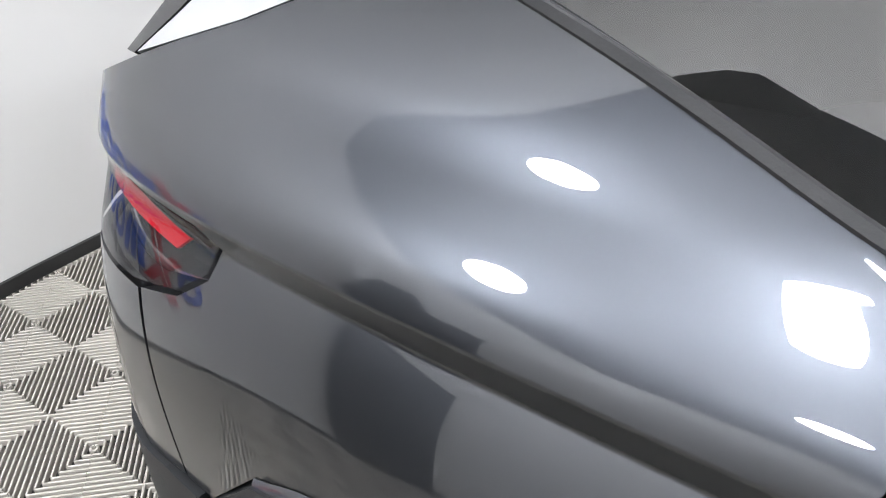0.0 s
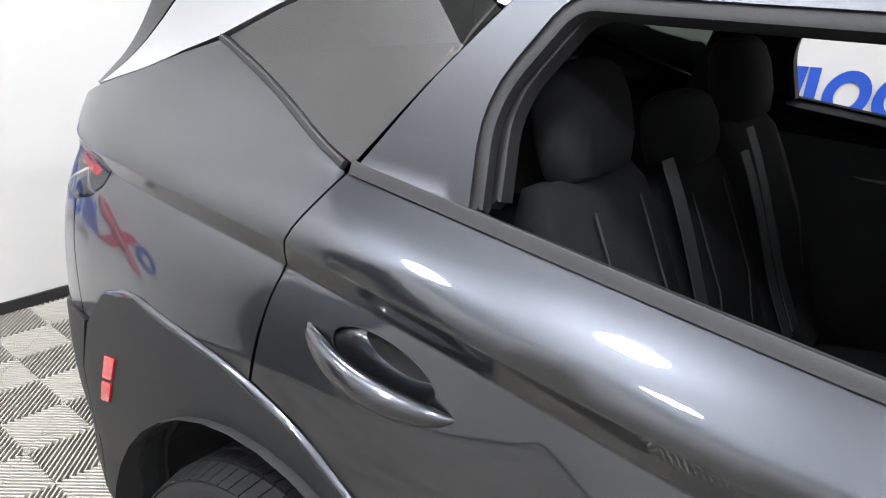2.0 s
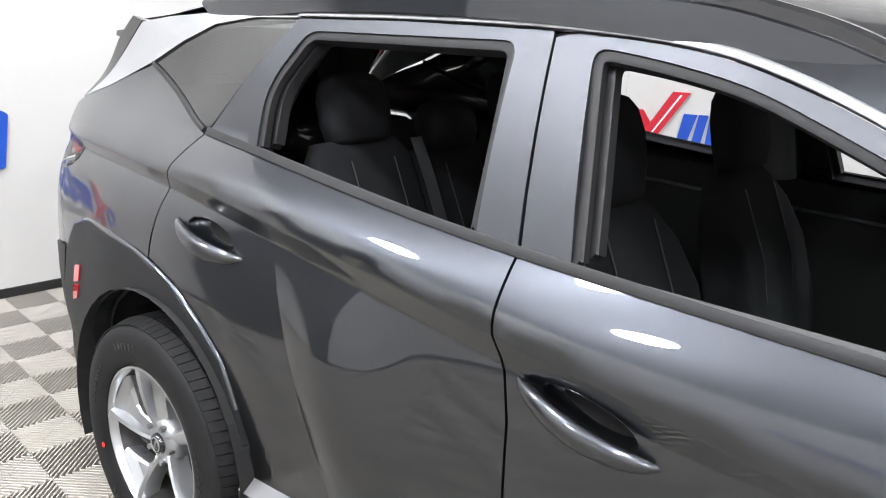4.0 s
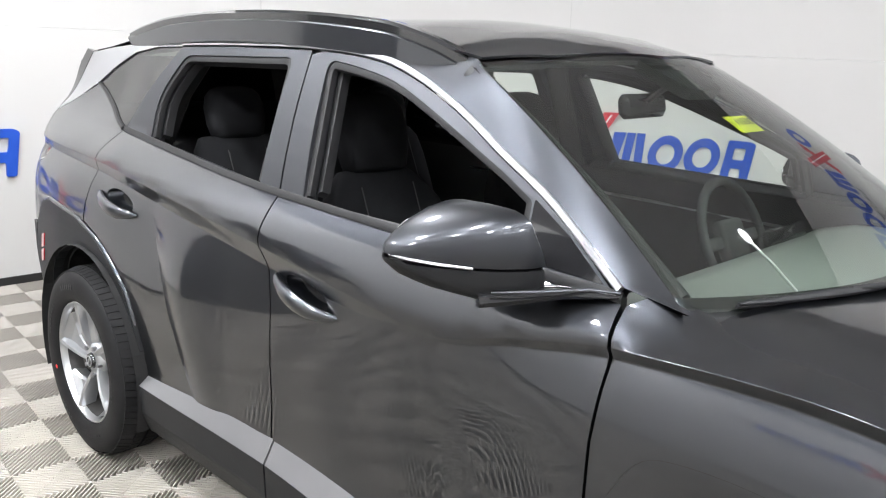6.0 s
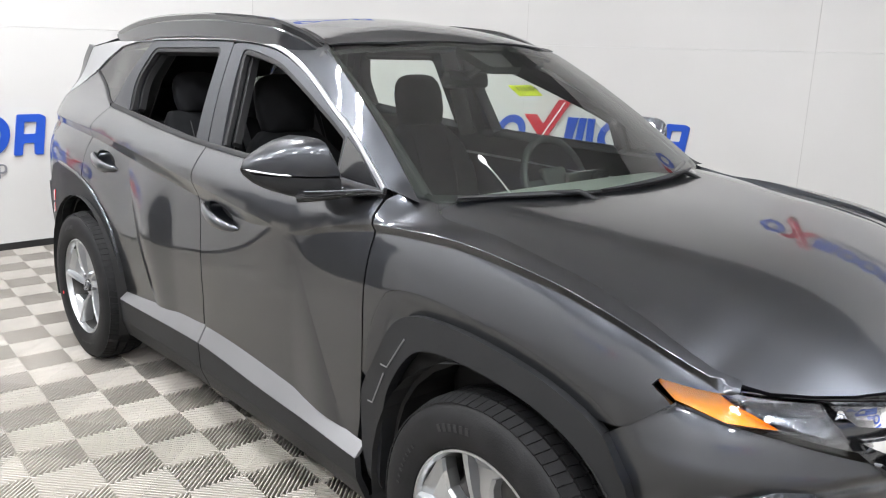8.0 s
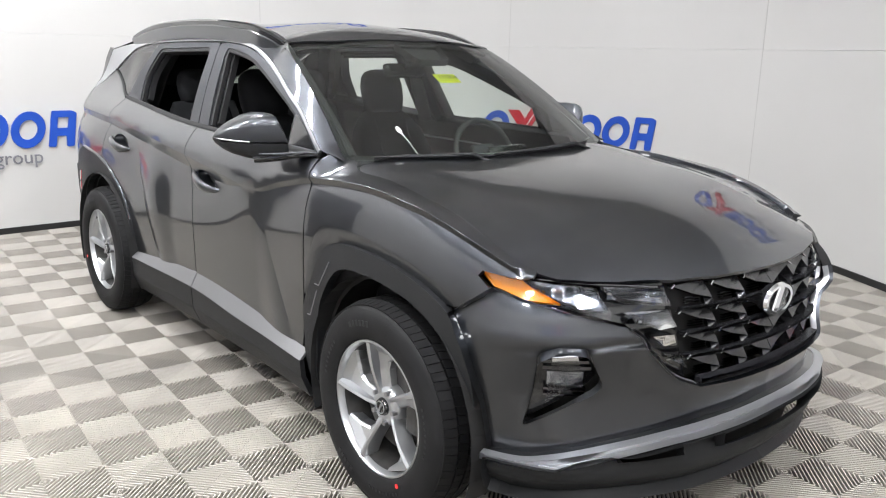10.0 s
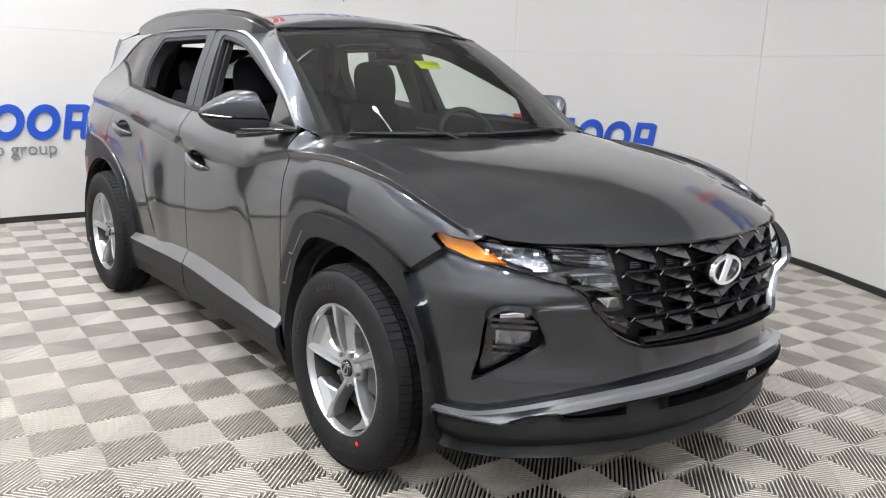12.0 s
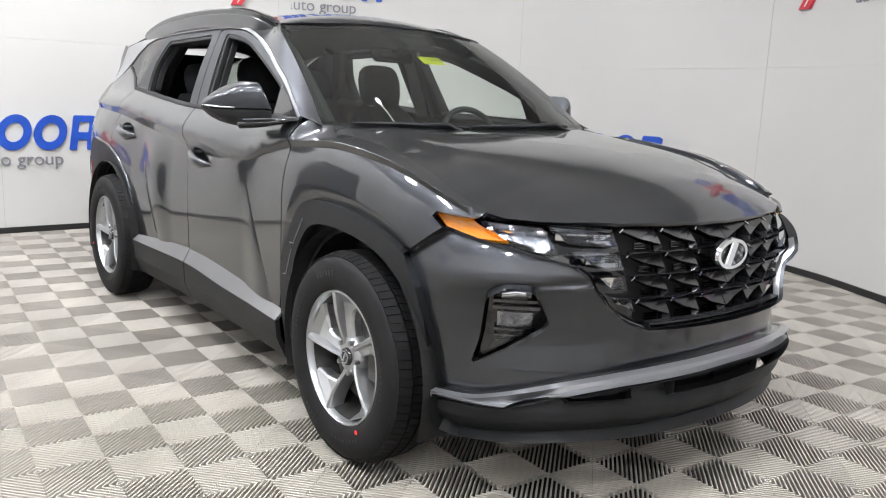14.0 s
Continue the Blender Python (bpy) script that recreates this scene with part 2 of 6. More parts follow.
SATIN = mat("satin_silver_trim", (0.52, 0.53, 0.55), 0.28, 0.9, vary=0.03)
CHROME = mat("chrome", (0.82, 0.83, 0.85), 0.05, 1.0)
ALLOY = mat("silver_alloy", (0.42, 0.43, 0.44), 0.28, 0.85, 0.5, vary=0.05, vary_scale=12)
LAMP_SILVER = mat("lamp_reflector_silver", (0.30, 0.31, 0.33), 0.18, 1.0, bump=0.9, scale=90, vary=0.4, vary_scale=60)
TIP = mat("dark_chrome_tip", (0.42, 0.42, 0.43), 0.2, 1.0)
DARK_CHROME = mat("dark_chrome", (0.12, 0.12, 0.125), 0.15, 1.0)
STEEL = mat("brake_steel", (0.3, 0.3, 0.31), 0.4, 0.9, vary=0.2, vary_scale=30)
# iron of the brakes; on the rim barrel this dark colour stands for shade
IRON_AND_SHADE = mat("dark_brake_iron_and_barrel_shade", (0.07, 0.068, 0.066), 0.5, 0.7, vary=0.25, vary_scale=25)
BELT = mat("black_webbing", (0.04, 0.042, 0.045), 0.6, bump=0.3, scale=600)
RED_LENS = mat("red_lens", (0.45, 0.01, 0.02), 0.08, coat=1.0)
AMBER_LENS = mat("amber_lens", (0.82, 0.30, 0.008), 0.15, coat=0.5)
CLEAR = glass_material("clear_lens", (0.92, 0.93, 0.95))
WINDSHIELD = glass_material("windshield_glass", (0.80, 0.88, 0.82), ior=1.85)
REAR_GLASS = glass_material("rear_glass", (0.50, 0.57, 0.51), ior=1.6)
PRIVACY = glass_material("privacy_glass", (0.14, 0.165, 0.145), ior=2.1)
FABRIC = mat("dark_cloth", (0.012, 0.0125, 0.014), 0.9, ior=1.3, bump=0.5, scale=500, vary=0.15, vary_scale=20)
DASH = mat("soft_dash_plastic", (0.28, 0.29, 0.275), 0.6, bump=0.3, scale=400)
VINYL = mat("dark_interior_plastic", (0.035, 0.036, 0.037), 0.55, bump=0.3, scale=400)
HEADLINER = mat("grey_headliner", (0.14, 0.14, 0.14), 0.9, bump=0.3, scale=300)
WALL = mat("white_wall_panel", (0.53, 0.523, 0.509), 0.42, bump=0.05, scale=3.0, vary=0.025, vary_scale=0.9, rough_vary=0.06)
CEIL = mat("pale_ceiling", (0.86, 0.86, 0.86), 0.8, vary=0.04)
DARK_METAL = mat("dark_metal", (0.02, 0.02, 0.022), 0.5)
BASEB = mat("black_cove_base", (0.015, 0.015, 0.015), 0.45)
BLUE = mat("blue_acrylic", (0.02, 0.075, 0.42), 0.3, coat=0.4, vary=0.08)
RED = mat("red_acrylic", (0.5, 0.02, 0.035), 0.3, coat=0.4, vary=0.08)
GREYTXT = mat("grey_acrylic", (0.2, 0.2, 0.22), 0.35)
WHITE = mat("white_plastic", (0.8, 0.8, 0.8), 0.35)
YELLOW = mat("yellow_paper", (0.72, 0.75, 0.03), 0.7, vary=0.04)
INK = mat("black_ink", (0.02, 0.02, 0.02), 0.6)


def tile_material():
    m = mat("grey_floor_tile", (0.37, 0.346, 0.307), 0.45, bump=0.12, scale=250, vary=0.10, vary_scale=2.2, rough_vary=0.1)
    N, L = m.node_tree.nodes, m.node_tree.links
    info, mr, mul = N.new("ShaderNodeObjectInfo"), N.new("ShaderNodeMapRange"), N.new("ShaderNodeMix")
    mr.inputs["To Min"].default_value, mr.inputs["To Max"].default_value = 0.9, 1.08
    L.new(info.outputs["Random"], mr.inputs["Value"])
    mul.data_type, mul.blend_type = "RGBA", "MULTIPLY"
    mul.inputs["Factor"].default_value = 1.0
    b = N["Principled BSDF"]
    L.new(b.inputs["Base Color"].links[0].from_socket, mul.inputs["A"])
    L.new(mr.outputs["Result"], mul.inputs["B"])
    L.new(mul.outputs["Result"], b.inputs["Base Color"])
    return m


TILE = tile_material()
TILE_BASE = mat("dark_tile_gap", (0.012, 0.011, 0.010), 0.9)

# ---- room: a rounded white studio ----
HULL = [(-3.87, -3.3), (-3.87, 2.45), (-0.55, 4.45), (2.5, 2.85), (6.2, 0.6), (6.2, -4.6), (1.0, -6.2), (-2.6, -5.6)]


def wall_plan(n=14):
    """The plan of the studio wall: a smooth closed line that touches the middle of each side of its hull."""
    out, k = [], len(HULL)
    for i in range(k):
        p, a, b = Vector(HULL[i]), Vector(HULL[i - 1]), Vector(HULL[(i + 1) % k])
        q0, q1 = (a + p) / 2, (p + b) / 2
        for j in range(n):
            t = j / n
            out.append(q0 * (1 - t) ** 2 + p * 2 * t * (1 - t) + q1 * t * t)
    return out


PLAN = wall_plan()


def sheet_wall(name, z0, z1, grow, material, thick, **tags):
    """A band of wall of a given thickness round the whole plan."""
    bm, n = bmesh.new(), len(PLAN)
    rows = []
    for i, p in enumerate(PLAN):
        d = (PLAN[(i + 1) % n] - PLAN[i - 1]).normalized()
        out = Vector((-d.y, d.x))
        a, b = p + out * grow, p + out * (grow + thick)
        rows.append([bm.verts.new((*a, z0)), bm.verts.new((*a, z1)), bm.verts.new((*b, z1)), bm.verts.new((*b, z0))])
    for i in range(n):
        A, B = rows[i], rows[(i + 1) % n]
        for j in range(4):
            bm.faces.new((A[j], A[(j + 1) % 4], B[(j + 1) % 4], B[j]))
    return tagged(part(name, bm, material, None, "", 30), kind="structure", **tags)


sheet_wall("wall_lower", 0.0, 1.62, 0.0, WALL, 0.1, label="smooth white curved studio wall panels", category="wall")
sheet_wall("wall_upper", 1.6215, WALL_TOP, 0.0008, WALL, 0.1, label="smooth white curved upper wall panels", category="wall")
sheet_wall("baseboard", 0.0, 0.05, -0.014, BASEB, 0.013, label="thin black cove base along the wall", category="baseboard")


def ceiling():
    bm = bmesh.new()
    box(bm, (14, 14, 0.1), pose(0.5, -0.5, CEILING + 0.05))
    for x0, y0, w, d in ((-6.45, -0.5, 0.1, 14), (7.45, -0.5, 0.1, 14), (0.5, 6.45, 14, 0.1), (0.5, -7.45, 14, 0.1)):
        box(bm, (w, d, CEILING - 0.02), pose(x0, y0, CEILING / 2))
    tagged(part("ceiling", bm, CEIL), "pale ceiling high above the studio wall", "ceiling", kind="structure")


ceiling()


def wall_joints():
    """Fine upright joints between the wall panels."""
    n, run = len(PLAN), 0.0
    nxt = 1.05
    bm = bmesh.new()
    for i in range(n):
        a, b = PLAN[i], PLAN[(i + 1) % n]
        l = (b - a).length
        while run + l > nxt:
            p = a.lerp(b, (nxt - run) / l)
            d = (b - a).normalized()
            m = Matrix.Translation((p.x + d.y * 0.0003, p.y - d.x * 0.0003, WALL_TOP / 2)) @ Matrix.Rotation(math.atan2(d.y, d.x), 4, "Z")
            box(bm, (0.0022, 0.002, WALL_TOP - 0.11), m)
            nxt += 2.44
        run += l
    tagged(part("wall_joint", bm, mat("joint_grey", (0.35, 0.34, 0.33), 0.8)), "fine grey joints between wall panels", "trim", kind="structure")


wall_joints()


def dark_door():
    """A dark door in the curved corner, which the car's side mirrors."""
    t = thing("door_1", label="plain dark studio door in the curved wall", category="door", kind="structure")
    a, b = Vector((-3.60, -2.98)), Vector((-3.30, -3.80))
    d = b - a
    m = Matrix.Translation(((a.x + b.x) / 2, (a.y + b.y) / 2, 1.06)) @ Matrix.Rotation(math.atan2(d.y, d.x), 4, "Z")
    bm = bmesh.new()
    box(bm, (0.81, 0.045, 2.09), m, 0.003, 1)
    part("door_leaf", bm, DARK_METAL, t)
    bm = bmesh.new()
    for x0, z0, w, h in ((-0.435, 0, 0.05, 2.11), (0.435, 0, 0.05, 2.11), (0, 1.08, 0.92, 0.05)):
        box(bm, (w, 0.11, h), m @ pose(x0, 0, z0), 0.003, 1)
    part("door_frame", bm, DARK_METAL, t)
    bm = bmesh.new()
    tube(bm, [m @ Vector(p) for p in ((0.33, 0.02, -0.06), (0.33, 0.07, -0.06), (0.24, 0.07, -0.06))], 0.01, 8)
    part("door_handle", bm, SATIN, t)


dark_door()
LAMP_GLOW = glow_material("lamp_diffuser", (0.97, 0.99, 1.0), 248.0)


def ceiling_lamp(x, y):
    t = thing("high_bay_lamp", (x, y, CEILING), label="round white high-bay lamp in a dark square tray", category="ceiling lamp", group="ceiling lamps")
    bm = bmesh.new()
    box(bm, (0.7, 0.7, 0.02), pose(0, 0, -0.012), 0.004)
    part("tray", bm, DARK_METAL, t)
    bm = bmesh.new()
    bmesh.ops.create_cone(bm, cap_ends=True, segments=40, radius1=0.255, radius2=0.16, depth=0.1, matrix=pose(0, 0, -0.075))
    part("housing", bm, DARK_METAL, t, smooth_angle=40)
    bm = bmesh.new()
    bmesh.ops.create_cone(bm, cap_ends=True, segments=40, radius1=0.23, radius2=0.235, depth=0.01, matrix=pose(0, 0, -0.131))
    part("diffuser", bm, LAMP_GLOW, t, "glowing white round diffuser")
    return t


lamp0 = ceiling_lamp(-1.85, -2.5)
LAMPS = [(-1.85, -4.3), (2.85, -0.4), (0.5, -2.5), (2.85, -2.5), (-3.55, -2.9), (0.5, -4.3), (2.85, -4.3), (3.2, 1.6), (-2.7, -0.3), (5.2, -2.2), (5.0, -4.4)]
for x, y in LAMPS:
    copy_thing(lamp0, pose(x, y, CEILING))

# ---- floor: open ribbed tiles ----
TILE_SIZE, TILE_X0, TILE_Y0, TILE_TURN = 0.2998, 1.182, -1.155, 41.0


def floor():
    bm = bmesh.new()
    box(bm, (16, 16, 0.1), pose(0.5, -0.5, -0.0685))
    tagged(part("floor", bm, TILE_BASE), "dark slab under grey ribbed tiles", "floor", kind="structure")
    return scene.objects["floor"]


FLOOR = floor()


def tile_mesh(ribs=19):
    """One tile: four fields of upright ribs that run square to its edges, with dark gaps between them."""
    bm = bmesh.new()
    half = TILE_SIZE / 2 - 0.0008
    pitch = 2 * half / ribs
    w, low = pitch * 0.18, -0.018
    for k in range(4):
        m = Matrix.Rotation(k * math.pi / 2, 4, "Z")
        for i in range(ribs):
            v = -half + (i + 0.5) * pitch
            a, b = abs(v) + w * 0.4, half
            if b - a < 0.004:
                continue
            c = 0.0012
            pts = [(a, v - w, 0 - c), (b, v - w, -c), (b, v - w + c, 0), (a, v - w + c, 0), (b, v + w - c, 0), (a, v + w - c, 0), (b, v + w, -c), (a, v + w, -c), (a, v - w, low), (b, v - w, low), (b, v + w, low), (a, v + w, low)]
            q = [bm.verts.new(m @ Vector(p)) for p in pts]
            for f in ((0, 1, 2, 3), (3, 2, 4, 5), (5, 4, 6, 7), (8, 9, 1, 0), (7, 6, 10, 11), (9, 10, 6, 1), (11, 8, 0, 7)):
                bm.faces.new([q[j] for j in f])
    mesh = bpy.data.meshes.new("floor_tile")
    bmesh.ops.recalc_face_normals(bm, faces=bm.faces)
    bm.to_mesh(mesh)
    bm.free()
    mesh.materials.append(TILE)
    return mesh


def lay_tiles():
    mesh = tile_mesh()
    plan = [tuple(p) for p in PLAN]
    near, far = [], []
    turn = Matrix.Rotation(radians(TILE_TURN), 2)
    for i in range(-34, 35):
        for j in range(-34, 35):
            x, y = turn @ Vector(((i + 0.5) * TILE_SIZE, (j + 0.5) * TILE_SIZE)) + Vector((TILE_X0, TILE_Y0))
            if -6 < x < 7 and -7 < y < 6 and (inside([(x, y)], plan)[0] or near_edge([(x, y)], plan)[0] < TILE_SIZE * 0.75):
                (near if -3.9 < x < 3.4 and -2.2 < y < 3.0 else far).append((x, y))
    near.sort(key=lambda p: (p[0] - 0.9) ** 2 + (p[1] + 1.2) ** 2)
    far += near[300:]
    rot = Matrix.Rotation(radians(TILE_TURN), 4, "Z")
    for x, y in near[:300]:
        ob = new("floor_tile", mesh)
        ob.parent = FLOOR
        ob.matrix_basis = Matrix.Translation((x, y, 0)) @ rot
    co = np.array([(rot @ v.co)[:] for v in mesh.vertices])
    sizes = [len(p.vertices) for p in mesh.polygons]
    fs = np.array([p.vertices[:] for p in mesh.polygons])
    verts = np.concatenate([co + (x, y, 0) for x, y in far])
    faces = np.concatenate([fs + len(co) * k for k in range(len(far))])
    rest = bpy.data.meshes.new("floor_tiles")
    rest.from_pydata(verts.tolist(), [], faces.tolist())
    ob = link("floor_tiles", rest, TILE, FLOOR)
    ob["kind"] = "stuff"

# ---- the car: body surfaces ----
W2 = 1.3775                                     # half the wheelbase; the front is +x, the camera's side is -y
Z_BELT = pchip((-2.3, 1.30), (-1.35, 1.248), (-0.27, 1.172), (0.85, 1.148), (1.9, 1.12))
Y_BELT = pchip((-2.36, 0.42), (-2.31, 0.53), (-2.22, 0.597), (-2.05, 0.635), (-1.8, 0.660), (-1.35, 0.71), (-0.27, 0.757), (0.85, 0.775), (1.9, 0.76))
Z_UP = pchip((-2.4, 1.155), (-1.96, 1.152), (-1.41, 1.137), (-0.94, 1.103), (-0.27, 1.042), (0.2, 0.992), (0.40, 0.976), (0.66, 1.037), (0.9, 1.081), (1.2, 1.098), (1.5, 1.072), (1.68, 1.032), (1.85, 0.972), (2.1, 0.87))
Y_UP = pchip((-2.36, 0.40), (-2.315, 0.56), (-2.25, 0.665), (-2.12, 0.725), (-1.96, 0.76), (-1.7, 0.787), (-1.41, 0.803), (-0.94, 0.822), (-0.27, 0.834), (0.4, 0.838), (0.85, 0.834), (1.2, 0.838), (1.5, 0.842), (1.7, 0.835), (1.85, 0.81), (1.95, 0.775), (2.1, 0.66))
BAND = pchip((-2.4, 0.03), (-1.41, 0.04), (-0.9, 0.052), (-0.27, 0.06), (0.15, 0.04), (0.38, 0.004), (0.5, 0.015), (0.6, 0.019), (0.9, 0.023), (1.3, 0.026), (2.0, 0.016))
STEP = pchip((-2.4, 0.008), (-1.41, 0.015), (-0.9, 0.023), (-0.27, 0.024), (0.1, 0.012), (0.38, 0.001), (0.5, 0.008), (0.6, 0.012), (0.9, 0.015), (1.5, 0.014), (2.0, 0.006))
Y_MID = pchip((-2.37, 0.42), (-2.34, 0.58), (-2.28, 0.70), (-2.15, 0.775), (-1.96, 0.815), (-1.6, 0.856), (-0.95, 0.850), (-0.2, 0.836), (0.5, 0.840), (1.0, 0.866), (1.6, 0.875), (1.85, 0.845), (2.0, 0.78), (2.15, 0.66))
Y_SILL = pchip((-2.37, 0.40), (-2.28, 0.66), (-2.15, 0.75), (-1.96, 0.80), (-1.0, 0.840), (-0.2, 0.824), (0.5, 0.834), (0.85, 0.850), (1.6, 0.86), (1.9, 0.82), (2.15, 0.66))


def flare(x, z):
    """The swelling of the flanks round the wheels, with a crease towards the doors."""
    out = 0.0
    for hub, a, b, c, d in ((-W2, -0.93, 1.02, -0.66, 0.46), (W2, 0.42, 0.98, 0.72, 0.46)):
        s = ((x - a) * (d - b) - (z - b) * (c - a)) / math.hypot(c - a, d - b)
        s = -s if hub < 0 else s
        if s > 0:
            out += 0.042 * (1 - math.exp(-s / 0.15)) * smooth(1.08, 0.80, z) * smooth(0.95, 0.62, abs(x - hub))
    return out


def upper(z, zu, yu, zb, yb):
    """The flank over the shoulder: up to the belt, then the window plane."""
    if z >= zb:
        t = (z - zb) / (1.585 - zb)
        return lerp(yb, 0.575, t) + 0.05 * t * (1 - t)
    t = (z - zu) / (zb - zu)
    return yb + (yu - yb) * (1 - clamp((t - 0.18) / 0.82) ** 1.35)


def S(x, z):
    """Half the car's width at x and height z."""
    zu, yu, zb, yb = Z_UP(x), Y_UP(x), Z_BELT(x), Y_BELT(x)
    zl, yl = zu - BAND(x), yu - STEP(x)
    if z >= zu and x < -1.22:
        # the rear quarter rolls over into the glass in one sweep
        m1 = -0.80
        if z < zb:
            h, t = zb - zu, (z - zu) / (zb - zu)
            soft = yu * (1 + 2 * t) * (1 - t) ** 2 - 0.30 * h * t * (1 - t) ** 2 + yb * t * t * (3 - 2 * t) - m1 * h * t * t * (1 - t)
        else:
            h, t = 1.585 - zb, (z - zb) / (1.585 - zb)
            soft = yb * (1 + 2 * t) * (1 - t) ** 2 + m1 * h * t * (1 - t) ** 2 + 0.575 * t * t * (3 - 2 * t) + 0.30 * h * t * t * (1 - t)
        k = smooth(-1.22, -1.56, x)
        if k >= 1:
            return soft
        return lerp(upper(z, zu, yu, zb, yb), soft, k)
    if z >= zu:
        return upper(z, zu, yu, zb, yb)
    if z >= zl:
        return yu - (yu - yl) * (zu - z) / BAND(x)
    ym, ys = Y_MID(x), Y_SILL(x)
    if z >= 0.70:
        t = (zl - z) / (zl - 0.70)
        y = yl + (ym - yl) * (1 - (1 - t) ** lerp(1.6, 4.0, smooth(0.40, 1.0, x) + smooth(-0.85, -1.45, x)))
    elif z >= 0.46:
        t = (0.70 - z) / 0.24
        y = ym - (ym - ys) * t * t
    else:
        y = ys - 0.10 * smooth(0.34, 0.16, z)
    return y + flare(x, z)


def flank(x, w):
    """The car's right side; past the shoulder it bends in over the fender's top."""
    zu = Z_UP(x)
    a = (x, -S(x, w), w)
    if w <= zu or x < 0.83:
        return a
    t = w - zu
    k = smooth(1.55, 1.1, x)
    b = (x, -(Y_UP(x) - t), zu + (0.16 + 0.10 * k) * t - (1.1 - 0.5 * k) * t * t + 0.044 * smooth(1.14, 0.88, x) * smooth(0.0, 0.13, t))
    k = smooth(0.83, 0.97, x)
    return tuple(lerp(p, q, k) for p, q in zip(a, b))


def clad(x, z):
    """The plastic trim stands proud of the flank."""
    p = flank(x, z)
    d = min(abs(x - W2), abs(x + W2))
    k = 0.008 + 0.004 * smooth(0.75, 0.5, d)
    return (p[0], p[1] - k, p[2])


def arc(cx, cz, r, a0, a1, n=14):
    return [(cx + r * math.cos(radians(lerp(a0, a1, i / n))), cz + r * math.sin(radians(lerp(a0, a1, i / n)))) for i in range(n + 1)]


# outer edge of the arch trims, front to back, over the top
REAR_ARCH = [(-2.07, 0.66), (-2.0, 0.80), (-1.90, 0.900), (-1.77, 0.938), (-1.49, 0.915), (-1.31, 0.866), (-1.18, 0.793), (-1.08, 0.715), (-1.02, 0.605), (-0.985, 0.52), (-0.995, 0.43)]
FRONT_ARCH = [(0.858, 0.41), (0.858, 0.54), (0.873, 0.615), (0.938, 0.725), (0.982, 0.80), (1.024, 0.846), (1.07, 0.872), (1.143, 0.887), (1.266, 0.889), (1.38, 0.881), (1.486, 0.866), (1.586, 0.843), (1.68, 0.805), (1.75, 0.735), (1.80, 0.60), (1.825, 0.39)]
# edge of the fender where its flange turns under towards that trim
FRONT_FOLD = [(0.859, 0.645), (0.883, 0.765), (0.92, 0.85), (0.961, 0.906), (1.017, 0.927), (1.123, 0.936), (1.247, 0.932), (1.362, 0.922), (1.468, 0.908), (1.569, 0.886), (1.664, 0.856), (1.735, 0.812)]
REAR_HOLE = arc(-1.405, 0.375, 0.435, 195, -8, 22)
FRONT_HOLE = catmull([(0.945, 0.30), (0.950, 0.40), (0.960, 0.50), (0.985, 0.619), (1.039, 0.714), (1.092, 0.772), (1.144, 0.798), (1.22, 0.809), (1.338, 0.808), (1.448, 0.797), (1.551, 0.775), (1.655, 0.728), (1.745, 0.63), (1.795, 0.48), (1.822, 0.290)], 3)

# folds of the flank, as lines of (x, height)
FOLDS = []
for f, dz in ((Z_UP, 0.0032), (Z_UP, -0.0032), (lambda x: Z_UP(x) - BAND(x), 0.0032), (lambda x: Z_UP(x) - BAND(x), -0.0032)):
    FOLDS.append([(x, f(x) + dz) for x in np.arange(-2.33, 0.33, 0.02)])
    FOLDS.append([(x, f(x) + dz) for x in np.arange(0.45, 1.90, 0.02)])
for a, b, c, d in ((-0.93, 1.02, -0.66, 0.46), (0.42, 0.98, 0.72, 0.46)):
    for off in (-0.003, 0.003):
        FOLDS.append([(lerp(a, c, t) + off, lerp(b, d, t)) for t in np.linspace(0.12, 0.95, 24)])
FOLDS.append([(x, 0.70) for x in np.arange(-2.0, 1.8, 0.03)])

HOOD_EDGE = pchip((0.9, 0.732), (1.0, 0.736), (1.19, 0.743), (1.434, 0.755), (1.637, 0.765), (1.795, 0.772), (1.89, 0.764), (1.975, 0.712), (2.085, 0.575), (2.16, 0.43), (2.215, 0.25), (2.24, 0.12))

car = thing("suv", label="dark grey metallic compact SUV with open front and rear side windows", category="car")


def both(fn):
    for side in (1, -1):
        fn(side)


def cup(x0, z0, x1, z1):
    """The oval hole for the hollow behind a door handle."""
    cx, cz, tilt = (x0 + x1) / 2 + 0.008, (z0 + z1) / 2 + 0.010, math.atan2(z1 - z0, x1 - x0)
    out = []
    for i in range(28):
        a = 2 * math.pi * i / 28
        u, v = 0.098 * math.cos(a), 0.032 * math.sin(a)
        out.append((cx + u * math.cos(tilt) - v * math.sin(tilt), cz + u * math.sin(tilt) + v * math.cos(tilt)))
    return out


